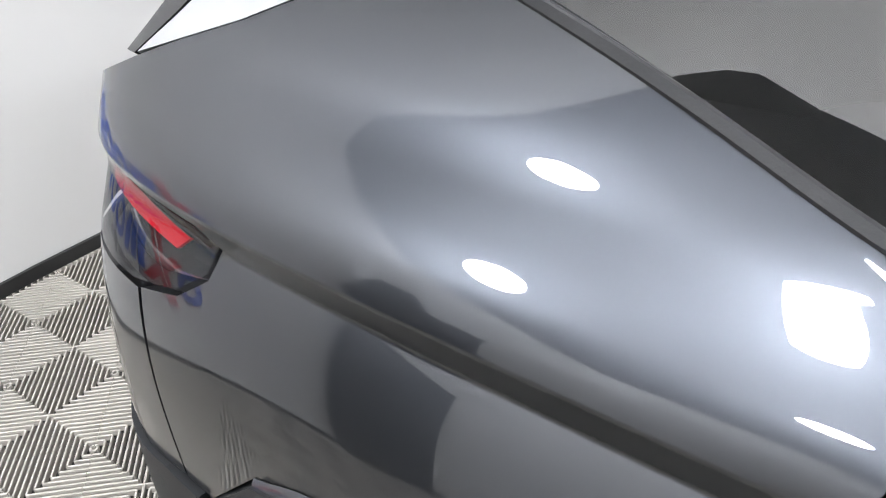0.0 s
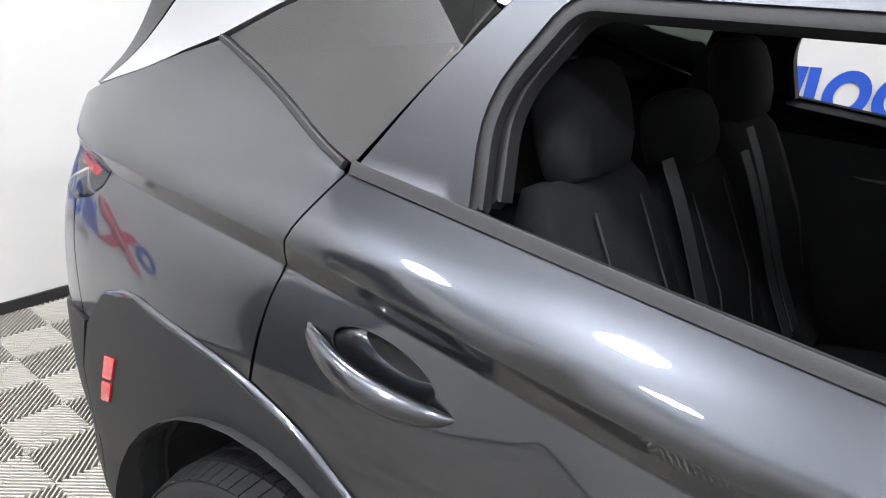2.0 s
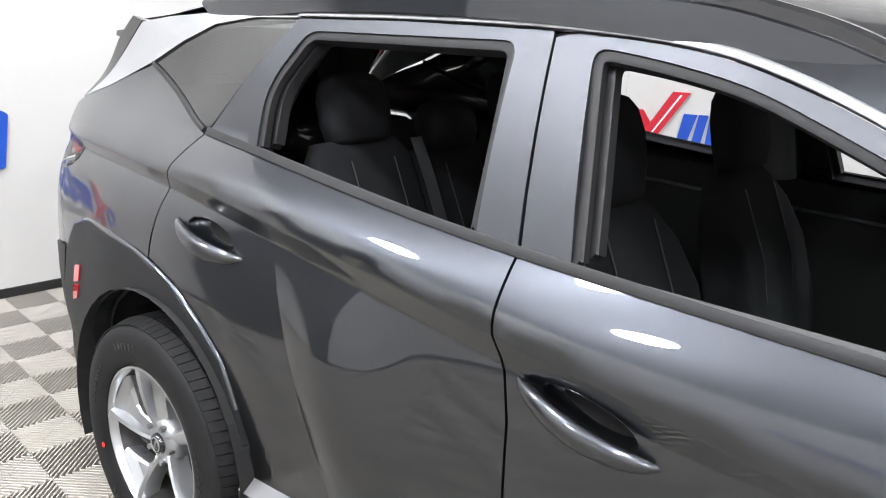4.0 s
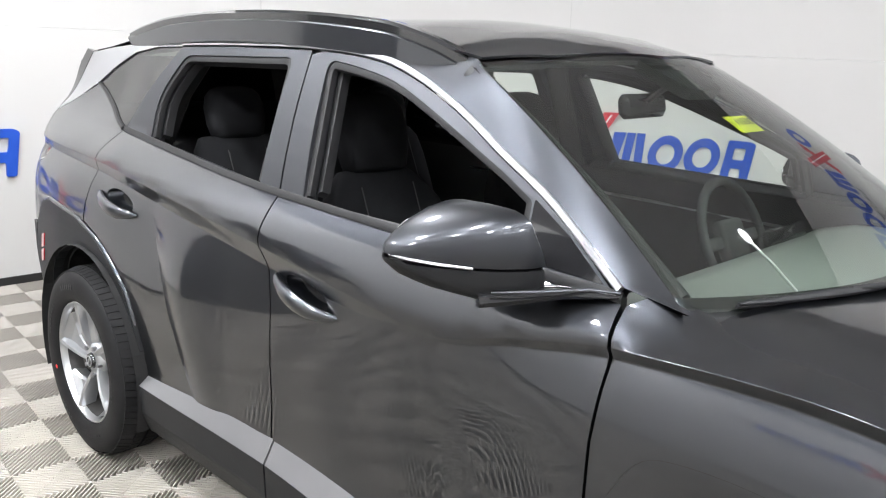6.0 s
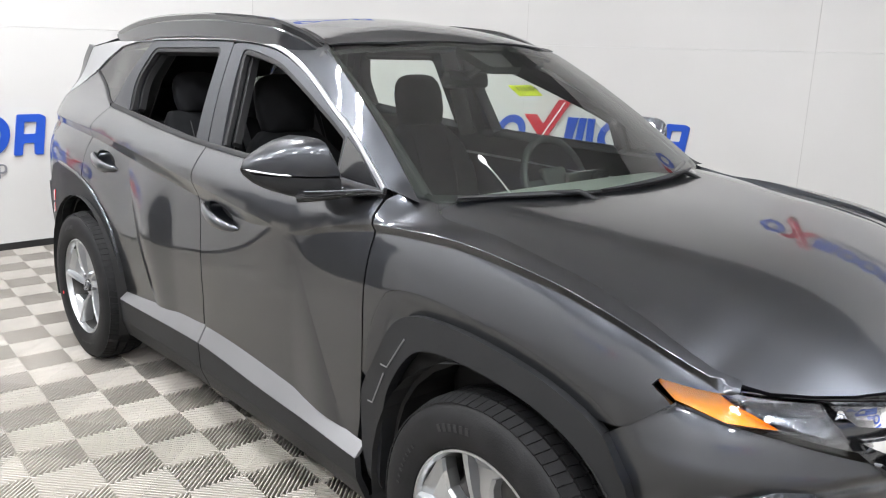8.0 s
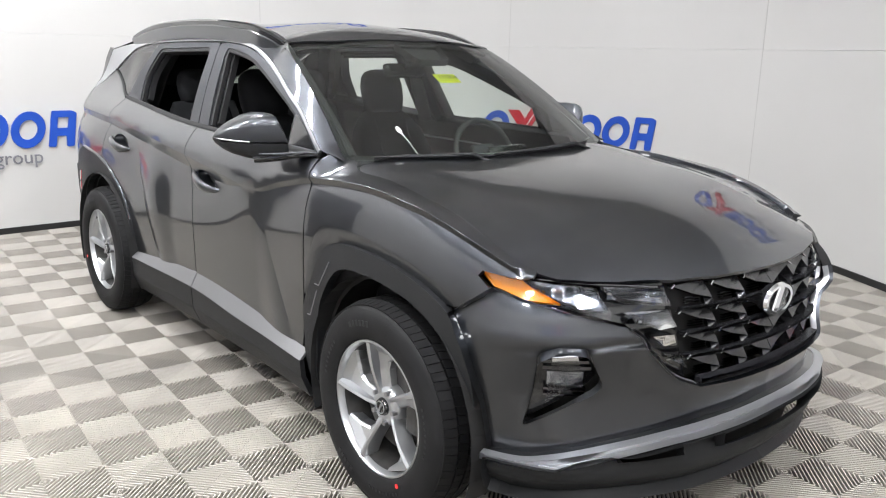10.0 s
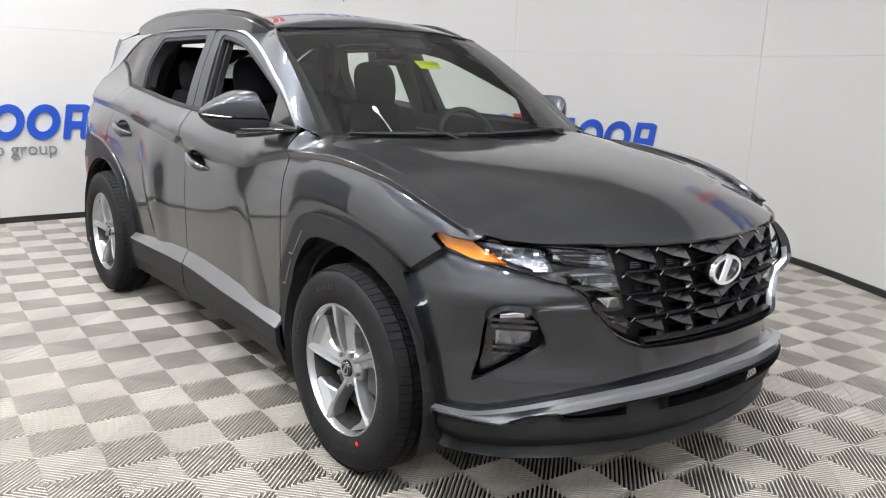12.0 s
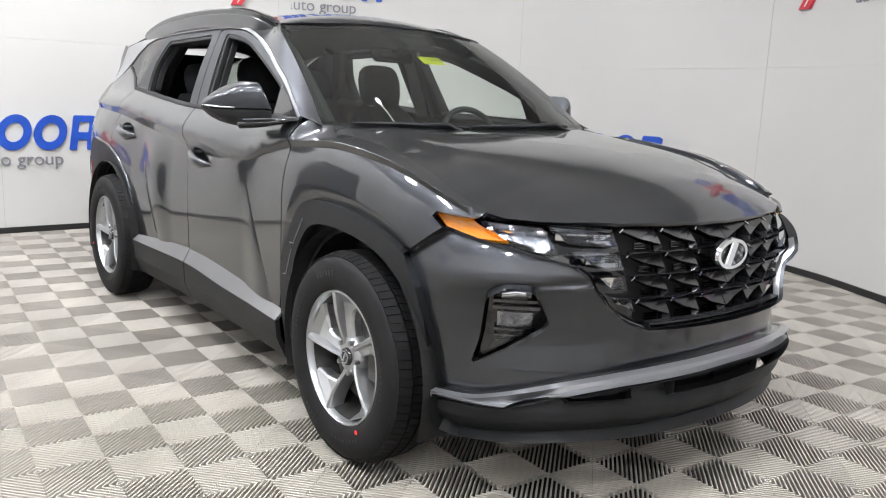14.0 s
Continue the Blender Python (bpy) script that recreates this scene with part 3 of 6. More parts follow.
def doors(side):
    belt = [(x, Z_BELT(x) - 0.004) for x in (-1.34, -1.1, -0.8, -0.5, -0.275)]
    rear = belt + [(-0.262, 1.04), (-0.222, 0.88), (-0.21, 0.736), (-0.206, 0.60), (-0.222, 0.478), (-0.61, 0.452), (-0.99, 0.43),
                   (-0.975, 0.52), (-1.012, 0.61), (-1.072, 0.72), (-1.175, 0.799), (-1.303, 0.872), (-1.36, 0.893), (-1.418, 0.910), (-1.405, 1.05), (-1.395, 1.10), (-1.385, 1.145)]
    rd = panel("rear_door", flank, rear, PAINT, car, lines=FOLDS, holes=[cup(-1.318, 1.033, -1.036, 0.988)], step=0.025, side=side, label="dark grey rear door with its window down")
    belt = [(x, Z_BELT(x) - 0.004) for x in (-0.269, 0.0, 0.3, 0.6, 0.845)]
    front = belt + [(0.858, 1.077), (0.853, 1.0), (0.848, 0.90), (0.85, 0.80), (0.848, 0.65), (0.835, 0.50), (0.82, 0.412), (0.3, 0.442), (-0.214, 0.474), (-0.200, 0.60), (-0.204, 0.736), (-0.216, 0.88), (-0.256, 1.04)]
    fd = panel("front_door", flank, front, PAINT, car, lines=FOLDS, holes=[cup(-0.212, 0.968, 0.078, 0.918)], step=0.025, side=side, label="dark grey front door with its window down")
    return rd, fd


DOORS = {s: doors(s) for s in (1, -1)}


def quarter_and_fender(side):
    q = [(-1.3455, 1.243), (-1.45, 1.275), (-1.62, 1.335), (-1.785, 1.388), (-1.90, 1.352), (-2.05, 1.30), (-2.175, 1.252), (-2.30, 1.20), (-2.34, 1.15), (-2.34, 1.135),
         (-2.2, 1.147), (-2.0, 1.141), (-1.965, 1.122), (-1.98, 1.088), (-2.027, 1.057), (-2.10, 1.037), (-2.08, 0.93), (-2.05, 0.80), (-2.0, 0.80), (-1.90, 0.905), (-1.77, 0.943), (-1.49, 0.920), (-1.425, 0.906),
         (-1.4215, 0.95), (-1.4092, 1.05), (-1.3992, 1.10), (-1.3892, 1.145)]
    panel("rear_quarter_panel", flank, q, PAINT, car, step=0.025, side=side, lines=FOLDS)
    gap = [(0.985, 0.700), (1.0, 0.712), (1.02, 0.727), (1.04, 0.736)] + [(x, HOOD_EDGE(x) + 0.005) for x in np.linspace(1.065, 1.885, 40)]
    up = [(x, Z_UP(x) + Y_UP(x) - y) for x, y in gap]
    f = [(0.855, Z_BELT(0.855) - 0.004), (0.93, Z_UP(0.93) + Y_UP(0.93) - 0.700)] + up + [(1.93, Z_UP(1.93) + Y_UP(1.93) - 0.74), (1.945, Z_UP(1.945)), (1.93, 0.925), (1.87, 0.927), (1.80, 0.932), (1.79, 0.917), (1.836, 0.888), (1.752, 0.815)] + [(x, z + 0.001) for x, z in reversed(catmull(FRONT_FOLD, 3))] + [(0.8565, 0.63),
         (0.854, 0.65), (0.857, 0.80), (0.855, 0.90), (0.86, 1.0), (0.866, 1.077)]
    panel("front_fender", flank, f, PAINT, car, step=0.022, side=side, lines=FOLDS)
    ra = REAR_ARCH + [(-0.97, 0.315)] + list(reversed(REAR_HOLE)) + [(-1.90, 0.28), (-2.05, 0.30)]
    panel("rear_arch_trim", clad, ra, CLAD, car, step=0.03, side=side, lip=0.035, label="black grained plastic arch trim")
    fa = catmull(FRONT_ARCH, 3) + [(1.83, 0.287)] + list(reversed(FRONT_HOLE)) + [(0.90, 0.30)]
    panel("front_arch_trim", clad, fa, CLAD, car, step=0.03, side=side, lip=0.035, label="black grained plastic arch trim")


both(quarter_and_fender)


def sill(x, v):
    """Rocker trim: v runs from the door's lower edge (0) over a bright bevel and down under the car (1)."""
    top = pchip((-1.0, 0.43), (-0.225, 0.476), (0.83, 0.412))(x)
    low = pchip((-0.97, 0.405), (-0.21, 0.410), (0.3, 0.385), (0.86, 0.372))(x)
    prof = ((0.0, top, 0.0), (0.3, low, 0.036), (0.62, 0.30, 0.030), (0.85, 0.21, -0.01), (1.0, 0.19, -0.12))
    for a, b in zip(prof, prof[1:]):
        if v <= b[0] or b is prof[-1]:
            t = (v - a[0]) / (b[0] - a[0])
            return (x, -(Y_SILL(x) + lerp(a[2], b[2], t)), lerp(a[1], b[1], t))


def rocker(side):
    for name, a, b in (("rear_door_trim", -0.985, -0.214), ("front_door_trim", -0.206, 0.855)):
        low = panel(name, sill, [(a, 0.302), (b, 0.302), (b, 1), (a, 1)], CLAD, car, step=0.05, side=side, lip=0.02, flip=True, label="black grained plastic sill trim")
        panel("sill_strip", sill, [(a, 0.0), (b, 0.0), (b, 0.298), (a, 0.298)], SILL_AND_GLINT_GREY, low, step=0.05, side=side, lip=0.01, flip=True, label="satin grey bevelled strip under the door")


both(rocker)

# ---- hood, roof and glass ----
HOOD_SIDE = pchip((0.9, 1.115), (1.0, 1.108), (1.2, 1.096), (1.434, 1.076), (1.637, 1.040), (1.795, 0.984), (1.89, 0.942), (1.975, 0.925), (2.085, 0.916), (2.16, 0.914), (2.24, 0.914))
HOOD_MID = pchip((0.9, 1.165), (1.1, 1.148), (1.4, 1.125), (1.7, 1.085), (1.95, 1.03), (2.12, 0.970), (2.235, 0.915))


def hood(x, y):
    a = abs(y)
    t = min(a / HOOD_EDGE(x), 1.06)
    z = lerp(HOOD_MID(x), HOOD_SIDE(x), lerp(t * t, t ** 8, smooth(1.45, 1.0, x)))
    z += 0.006 * smooth(0.66, 0.52, a) * smooth(0.15, 0.52, a) * smooth(1.0, 1.4, x)
    return (x, y, z)


def hood_panel():
    edge = [(x, -HOOD_EDGE(x) + 0.004) for x in np.linspace(1.065, 1.89, 30)]
    nose = [(1.975, -0.708), (2.03, -0.645), (2.085, -0.572), (2.16, -0.427), (2.205, -0.27), (2.228, -0.13), (2.235, 0)]
    cowl = [(1.038, -0.728), (1.018, -0.716), (1.0, -0.700), (0.992, -0.685), (1.06, -0.45), (1.12, -0.2), (1.135, 0)]
    h = edge + nose
    out = h + [(x, -y) for x, y in reversed(h[:-1])] + [(x, -y) for x, y in cowl[1:-1]] + list(reversed(cowl[1:]))
    panel("hood", hood, out, PAINT, car, step=0.03, lip=0.010, label="dark grey hood with two soft ridges")


hood_panel()
ROOF_MID = pchip((-2.2, 1.545), (-1.9, 1.590), (-1.4, 1.640), (-0.8, 1.676), (-0.2, 1.676), (0.15, 1.650), (0.33, 1.615), (0.45, 1.572))
ROOF_Y = pchip((-2.2, 0.52), (-1.8, 0.555), (-1.0, 0.578), (0.0, 0.578), (0.3, 0.575), (0.5, 0.59))


def roof(x, y):
    t = abs(y) / ROOF_Y(x)
    return (x, y, ROOF_MID(x) - lerp(0.088, 0.064, smooth(-0.1, 0.33, x)) * t ** 2)


def roof_panel():
    side_pts = [(0.295, -0.576), (0.22, -0.577), (0.0, -0.578), (-0.5, -0.578), (-1.0, -0.577), (-1.5, -0.567), (-1.87, -0.55)]
    tail = [(-2.05, -0.50), (-2.10, -0.3), (-2.12, 0.0)]
    nose = [(0.375, -0.4), (0.432, 0.0)]
    half = list(reversed(nose[:1])) + side_pts + tail
    out = half + [(x, -y) for x, y in reversed(half[:-1])] + [nose[1]]
    panel("roof", roof, out, PAINT, car, step=0.05, lip=0.006, label="dark grey roof panel", flip=True)


roof_panel()


def shield(y, v):
    """The windshield: v from the roof (0) to the cowl (1)."""
    k, m = (y / 0.59) ** 2, (y / 0.69) ** 2
    x0, z0 = 0.425 - 0.120 * k, 1.583 - 0.030 * k
    x1, z1 = 1.16 - 0.19 * m, 1.128 + 0.014 * m
    return (lerp(x0, x1, v), y, lerp(z0, z1, v) + 0.09 * v * (1 - v))


def windshield():
    out = [(-0.603, 0.0), (0.603, 0.0), (0.660, 0.5), (0.732, 1.0), (-0.732, 1.0), (-0.660, 0.5)]
    panel("windshield", shield, rounded(out, 0.03), WINDSHIELD, car, step=0.06, lip=0.0, flip=True, label="clear laminated windshield")


windshield()

# ---- greenhouse ----
def loft(name, rows, material, parent, label="", side=1, angle=50):
    """A sheet through rows of points."""
    bm = bmesh.new()
    grid = [[bm.verts.new((p[0], p[1] * side, p[2])) for p in r] for r in rows]
    for a, b in zip(grid, grid[1:]):
        for j in range(len(a) - 1):
            bm.faces.new((a[j], a[j + 1], b[j + 1], b[j]))
    return part(name, bm, material, parent, label, angle)


REAR_WIN = [(-1.105, Z_BELT(-1.105) + 0.009, 0.002), (-1.128, 1.385, 0.06), (-1.045, 1.527, 0.035), (-0.422, 1.540, 0.035), (-0.376, Z_BELT(-0.376) + 0.009, 0.002)]
FRONT_WIN = [(-0.160, Z_BELT(-0.16) + 0.009, 0.002), (-0.252, 1.540, 0.035), (-0.13, 1.528, 0.05), (0.045, 1.500, 0.1), (0.24, 1.430, 0.1), (0.50, 1.326, 0.05), (0.585, 1.286, 0.01), (0.602, Z_BELT(0.6) + 0.009, 0.002)]
TOP_LINE = catmull([(0.835, 1.166), (0.64, 1.288), (0.47, 1.368), (0.30, 1.448), (0.113, 1.516), (-0.07, 1.556), (-0.36, 1.573), (-0.75, 1.572), (-1.1, 1.564)], 5)


def pane(x, z):
    """The plane of the side windows."""
    return (x, -S(x, z), z)


def greenhouse(side):
    rd, fd = DOORS[side]
    out = [(-1.335, 1.246), (-0.274, 1.172), (-0.348, 1.562), (-0.75, 1.562), (-1.098, 1.553), (-1.22, 1.40)]
    panel("upper_frame", pane, rounded(out, 0.006), PILLAR, rd, holes=[rounded(REAR_WIN, 0.02)], step=0.03, side=side, lip=0.05, label="satin dark grey window frame and pillar trim")
    out = [(-0.266, 1.172), (0.84, 1.144), (0.81, 1.166)] + [p for p in TOP_LINE if -0.33 < p[0] < 0.79] + [(-0.34, 1.562)]
    out = [(x, z - (0.011 if z > 1.18 else 0)) for x, z in out]
    panel("upper_frame", pane, out, PILLAR, fd, holes=[rounded(FRONT_WIN, 0.02)], step=0.03, side=side, lip=0.05, label="satin dark grey window frame and pillar trim")
    for door, win in ((rd, REAR_WIN), (fd, FRONT_WIN)):
        r = rounded(win, 0.02, 6)[2:-2]
        cx, cz = sum(p[0] for p in win) / len(win), sum(p[1] for p in win) / len(win)
        s = [(cx + (x - cx) * 0.980, cz + (z - cz) * 0.965) for x, z in r]
        ribbon("window_seal", pane, s, 0.024, RUBBER, door, lift=-0.005, thick=0.02, side=side, label="black rubber window seal")
        inner = lambda x, z: (pane(x, z)[0], pane(x, z)[1] + 0.035, pane(x, z)[2])
        s = [(cx + (x - cx) * 0.950, cz + (z - cz) * 0.925) for x, z in r]
        ribbon("inner_seal", inner, s, 0.022, RUBBER, door, lift=0.0, thick=0.03, side=side)
    # black sail panel behind the mirror
    sail = [(0.606, 1.175), (0.80, 1.168), (0.70, 1.236), (0.592, 1.292)]
    panel("sail_panel", lambda x, z: (pane(x, z)[0], pane(x, z)[1] - 0.003, pane(x, z)[2]), rounded(sail, 0.006), BLACK, fd, step=0.03, side=side, lip=0.006, label="black triangular sail panel")
    belt = [(x, Z_BELT(x) + 0.006) for x in np.linspace(-1.335, 0.838, 40)]
    ribbon("belt_moulding", pane, belt, 0.019, RUBBER, car, lift=0.006, thick=0.014, side=side, label="black belt moulding under the windows")
    ribbon("window_trim", pane, TOP_LINE, 0.0145, SATIN, car, lift=0.007, thick=0.014, side=side, label="satin silver strip over the windows")
    d = [(-1.098, 1.572), (-1.30, 1.568), (-1.47, 1.555), (-1.70, 1.535), (-1.865, 1.512), (-2.0, 1.40), (-2.17, 1.258), (-2.02, 1.309), (-1.90, 1.357), (-1.79, 1.396), (-1.62, 1.468), (-1.46, 1.524), (-1.28, 1.549), (-1.098, 1.556)]
    panel("rear_pillar_trim", lambda x, z: (pane(x, z)[0], pane(x, z)[1] - 0.002, pane(x, z)[2]), d, SATIN, car, step=0.03, side=side, label="satin silver pillar trim widening to the back")
    q = [(-1.341, 1.256), (-1.226, 1.40), (-1.103, 1.553), (-1.28, 1.543), (-1.46, 1.517), (-1.62, 1.460), (-1.775, 1.392), (-1.62, 1.342), (-1.45, 1.284)]
    panel("quarter_glass", lambda x, z: (pane(x, z)[0], pane(x, z)[1] + 0.004, pane(x, z)[2]), q, PRIVACY, car, step=0.05, side=side, lip=0, label="dark tinted quarter glass")
    ribbon("quarter_seal", pane, catmull([(-1.355, 1.252), (-1.45, 1.281), (-1.62, 1.339), (-1.785, 1.393)], 5), 0.012, RUBBER, car, lift=0.006, thick=0.012, side=side)
    fin = [(-2.178, 1.255), (-2.01, 1.40), (-1.872, 1.516), (-1.93, 1.528), (-2.03, 1.45), (-2.12, 1.345), (-2.195, 1.255)]
    panel("spoiler_fin", pane, fin, BLACK, car, step=0.04, side=side, lip=0.02, label="black side fin of the rear spoiler")
    # roof frame and windshield pillar, between the strip and the roof or the glass
    up = [p for p in TOP_LINE]
    A = [(0.962, -0.748, 1.146)] + [pane(x, z + 0.006) for x, z in up] + [pane(x, 1.572) for x in (-1.3, -1.5)] + [pane(-1.7, 1.54), pane(-1.87, 1.52)]
    rows = []
    for p in A:
        x = p[0]
        v = clamp((x - 0.29) / 0.58)
        xx = min(x, 0.30)
        k = smooth(0.08, 0.40, x)
        b = Vector(roof(xx, -ROOF_Y(xx) + 0.035)) * (1 - k) + Vector(shield(-lerp(0.605, 0.734, v) + 0.018 * v * (1 - v), v)) * k
        a = Vector(p)
        m = (a + b) / 2 + (b - a).cross(Vector((1, 0, 0))).normalized() * 0.008 + Vector((0, -0.006, 0.008))
        rows.append([a, a * 0.6 + b * 0.4 + (m - (a + b) / 2) * 0.96, a * 0.3 + b * 0.7 + (m - (a + b) / 2) * 0.84, b, b + Vector((0, 0.02, -0.02))])
    loft("roof_frame", rows, PAINT, car, side=side, label="dark grey pillar and roof side frame")
    # roof rail
    rail = catmull([(0.30, 1.535), (0.20, 1.585), (0.08, 1.622), (-0.09, 1.652), (-0.5, 1.674), (-0.9, 1.672), (-1.2, 1.655), (-1.42, 1.625), (-1.54, 1.600)], 5)
    n = len(rail)
    for name, material, w, top, drop, lab in (("roof_rail", BLACK, 0.020, 0.0, 0.026, "black raised roof rail"), ("rail_plinth", PAINT, 0.026, 0.024, 0.062, "dark grey roof flank under the rail")):
        bm, rows = bmesh.new(), []
        for i, (x, z) in enumerate(rail):
            k = smooth(0, 0.12, i / n) * smooth(1.0, 0.88, i / n)
            h, zt = drop * k + 0.010, z - top * (0.4 + 0.6 * k)
            y = -(ROOF_Y(x) - 0.006 - 0.012 * smooth(0.0, 0.3, x))
            rows.append([bm.verts.new((x, (y + dy) * side, zz)) for dy, zz in ((-w, zt - h), (-w, zt - 0.008), (-w * 0.6, zt), (w * 0.6, zt), (w, zt - 0.008), (w, zt - h))])
        for a, b in zip(rows, rows[1:]):
            for j in range(6):
                bm.faces.new((a[j], a[(j + 1) % 6], b[(j + 1) % 6], b[j]))
        bm.faces.new(rows[0]), bm.faces.new(rows[-1])
        part(name, bm, material, car, lab, 40)


both(greenhouse)


def arch_rims(side):
    """The glossy lip of each arch trim, which turns under towards its grained face."""
    for name, arch, hub in (("rear_arch_lip", REAR_ARCH[2:-2], -1.405),):
        rows = []
        pts = catmull(arch, 5)
        for i, (x, z) in enumerate(pts):
            d = Vector((hub - x, 0.42 - z)).normalized()
            fade = smooth(0, 0.12, i / len(pts)) * smooth(1.0, 0.88, i / len(pts))
            row = []
            for k, out in ((-0.004, 0.001), (-0.001, 0.0060), (0.003, 0.0085), (0.025, 0.0100), (0.044, 0.0095)):
                p = flank(x + d.x * k, z + d.y * k)
                proud = max(out, 0.0115) if k > 0.02 and fade < 0.5 else out
                row.append((p[0], p[1] - proud, p[2]))
            rows.append(row)
        loft(name, rows, PAINT, car, "painted flange round the arch trim", side, 40)
    # the front fender's flange, from its fold in to the trim
    outer, inner_edge = catmull(FRONT_FOLD, 6), catmull(FRONT_ARCH[2:-3], 6)
    rows = []
    for i in range(61):
        j, k = i / 60 * (len(outer) - 1), i / 60 * (len(inner_edge) - 1)
        a, b = Vector(outer[round(j)]), Vector(inner_edge[round(k)])
        row = []
        for t, out in ((0.0, 0.0), (0.12, 0.0), (0.5, -0.004), (0.9, -0.009), (1.15, -0.012)):
            q = a.lerp(b, t)
            p = flank(q.x, q.y)
            row.append((p[0], p[1] - out, p[2]))
        rows.append(row)
    loft("front_arch_lip", rows, PAINT, car, "painted flange round the arch trim", side, 40)
    # two raised ridges on the black trim, their highlights painted in lighter grey
    for line in ([(1.065, 0.808), (0.991, 0.704), (0.962, 0.704)], [(0.976, 0.681), (0.920, 0.572), (0.897, 0.570)]):
        ribbon("trim_mark", clad, line, 0.005, SILL_AND_GLINT_GREY, car, lift=0.003, thick=0.006, side=side, label="thin raised ridge on the arch trim, its highlight painted grey")


both(arch_rims)


def spoiler_and_tail():
    bm = bmesh.new()
    grid = []
    for x, dz in ((-1.86, 0.0), (-1.98, -0.006), (-2.08, -0.012), (-2.14, -0.02), (-2.145, -0.035), (-2.08, -0.045), (-1.9, -0.06)):
        grid.append([bm.verts.new((x, y, roof(max(x, -2.05), y)[2] + 0.012 + dz)) for y in np.linspace(-0.535, 0.535, 22)])
    for a, b in zip(grid, grid[1:]):
        for j in range(len(a) - 1):
            bm.faces.new((a[j], a[j + 1], b[j + 1], b[j]))
    bm.faces.new([r[0] for r in grid]), bm.faces.new([r[-1] for r in grid])
    part("rear_spoiler", bm, PAINT, car, "dark grey roof spoiler", 40)
    rows = []
    for z, x in ((1.50, -2.05), (1.40, -2.13), (1.28, -2.21)):
        rows.append([(x + 0.10 * (abs(y) / 0.6) ** 2, y, z) for y in np.linspace(-0.58, 0.58, 16)])
    loft("rear_window", rows, REAR_GLASS, car, "green-tinted rear window")
    rows = []
    for z, x in ((1.29, -2.22), (1.17, -2.31), (1.05, -2.30), (0.95, -2.27), (0.75, -2.30)):
        rows.append([(x + 0.12 * (abs(y) / 0.6) ** 3, y, z) for y in np.linspace(-0.56, 0.56, 16)])
    loft("tailgate", rows, PAINT, car, "dark grey tailgate")


spoiler_and_tail()


def rear_corner(side):
    lens = [(-2.36, 1.142), (-2.2, 1.142), (-2.0, 1.136), (-1.972, 1.122), (-1.985, 1.092), (-2.03, 1.062), (-2.12, 1.04), (-2.25, 1.035), (-2.36, 1.04)]
    back = lambda x, z: (flank(x, z)[0] + 0.02, flank(x, z)[1] + 0.03, flank(x, z)[2])
    lamp = panel("tail_lamp", back, lens, BLACK, car, step=0.03, lip=0, side=side, label="black tail lamp with a red bar under clear lens")
    panel("red_bar", lambda x, z: (flank(x, z)[0], flank(x, z)[1] + 0.010, flank(x, z)[2]), [(-2.31, 1.122), (-2.14, 1.118), (-2.03, 1.108), (-2.05, 1.092), (-2.18, 1.10), (-2.31, 1.106)], RED_LENS, lamp, step=0.03, lip=0.004, side=side, label="red light bar")
    panel("lens", lambda x, z: (flank(x, z)[0], flank(x, z)[1] + 0.001, flank(x, z)[2]), lens, CLEAR, lamp, step=0.03, lip=0, side=side, label="clear outer lens")
    bump = [(-2.107, 1.034), (-2.25, 1.03), (-2.36, 1.03), (-2.36, 0.74), (-2.20, 0.77), (-2.055, 0.80), (-2.085, 0.93)]
    panel("rear_bumper", flank, bump, PAINT, car, step=0.03, side=side)
    low = [(-2.095, 0.79), (-2.20, 0.765), (-2.38, 0.73), (-2.38, 0.34), (-2.06, 0.30), (-2.075, 0.66), (-2.02, 0.795)]
    panel("rear_bumper_trim", clad, low, CLAD, car, step=0.04, side=side, label="black grained lower bumper trim")
    for a in ([(-1.852, 0.780), (-1.905, 0.765), (-1.935, 0.700), (-1.882, 0.717)], [(-1.886, 0.707), (-1.939, 0.691), (-1.962, 0.633), (-1.912, 0.650)]):
        panel("side_reflector", lambda x, z: (clad(x, z)[0], clad(x, z)[1] - 0.004, clad(x, z)[2]), rounded(a, 0.006), RED_LENS, car, step=0.02, lip=0.01, side=side, label="red side reflector in the arch trim")


both(rear_corner)

# ---- the nose ----
NOSE = ((0, 2.27, 0), (0.15, 2.262, 0.15), (0.325, 2.235, 0.32), (0.495, 2.18, 0.48), (0.665, 2.10, 0.63), (0.818, 2.0, 0.745), (0.937, 1.90, 0.81), (1.045, 1.80, 0.85), (1.147, 1.70, 0.872))
NOSE_X, NOSE_Y = pchip(*[(p[0], p[1]) for p in NOSE]), pchip(*[(p[0], p[2]) for p in NOSE])
NOSE_OFF = pchip((0.15, -0.10), (0.22, -0.05), (0.3, -0.022), (0.42, -0.016), (0.55, -0.006), (0.66, 0), (0.8, -0.012), (0.92, -0.04), (1.0, -0.08))

BROW = pchip((0.0, 0.0), (0.56, 0.0), (0.66, 0.008), (0.72, 0.021), (0.76, 0.025), (0.80, 0.018), (0.85, 0.006), (0.90, -0.012), (1.0, -0.013), (1.2, -0.013))
NOSE_FOLD = pchip((0.30, 0.70), (0.45, 0.77), (0.58, 0.772), (0.75, 0.755), (0.90, 0.742), (1.1, 0.735))


def hollow(a, z):
    """The bumper falls back under a fold that runs out from the grille."""
    k = smooth(0.36, 0.52, a) * smooth(1.02, 0.80, a)
    return k * 0.028 * smooth(0.0, 0.05, NOSE_FOLD(a) - z) * smooth(0.42, 0.60, z)


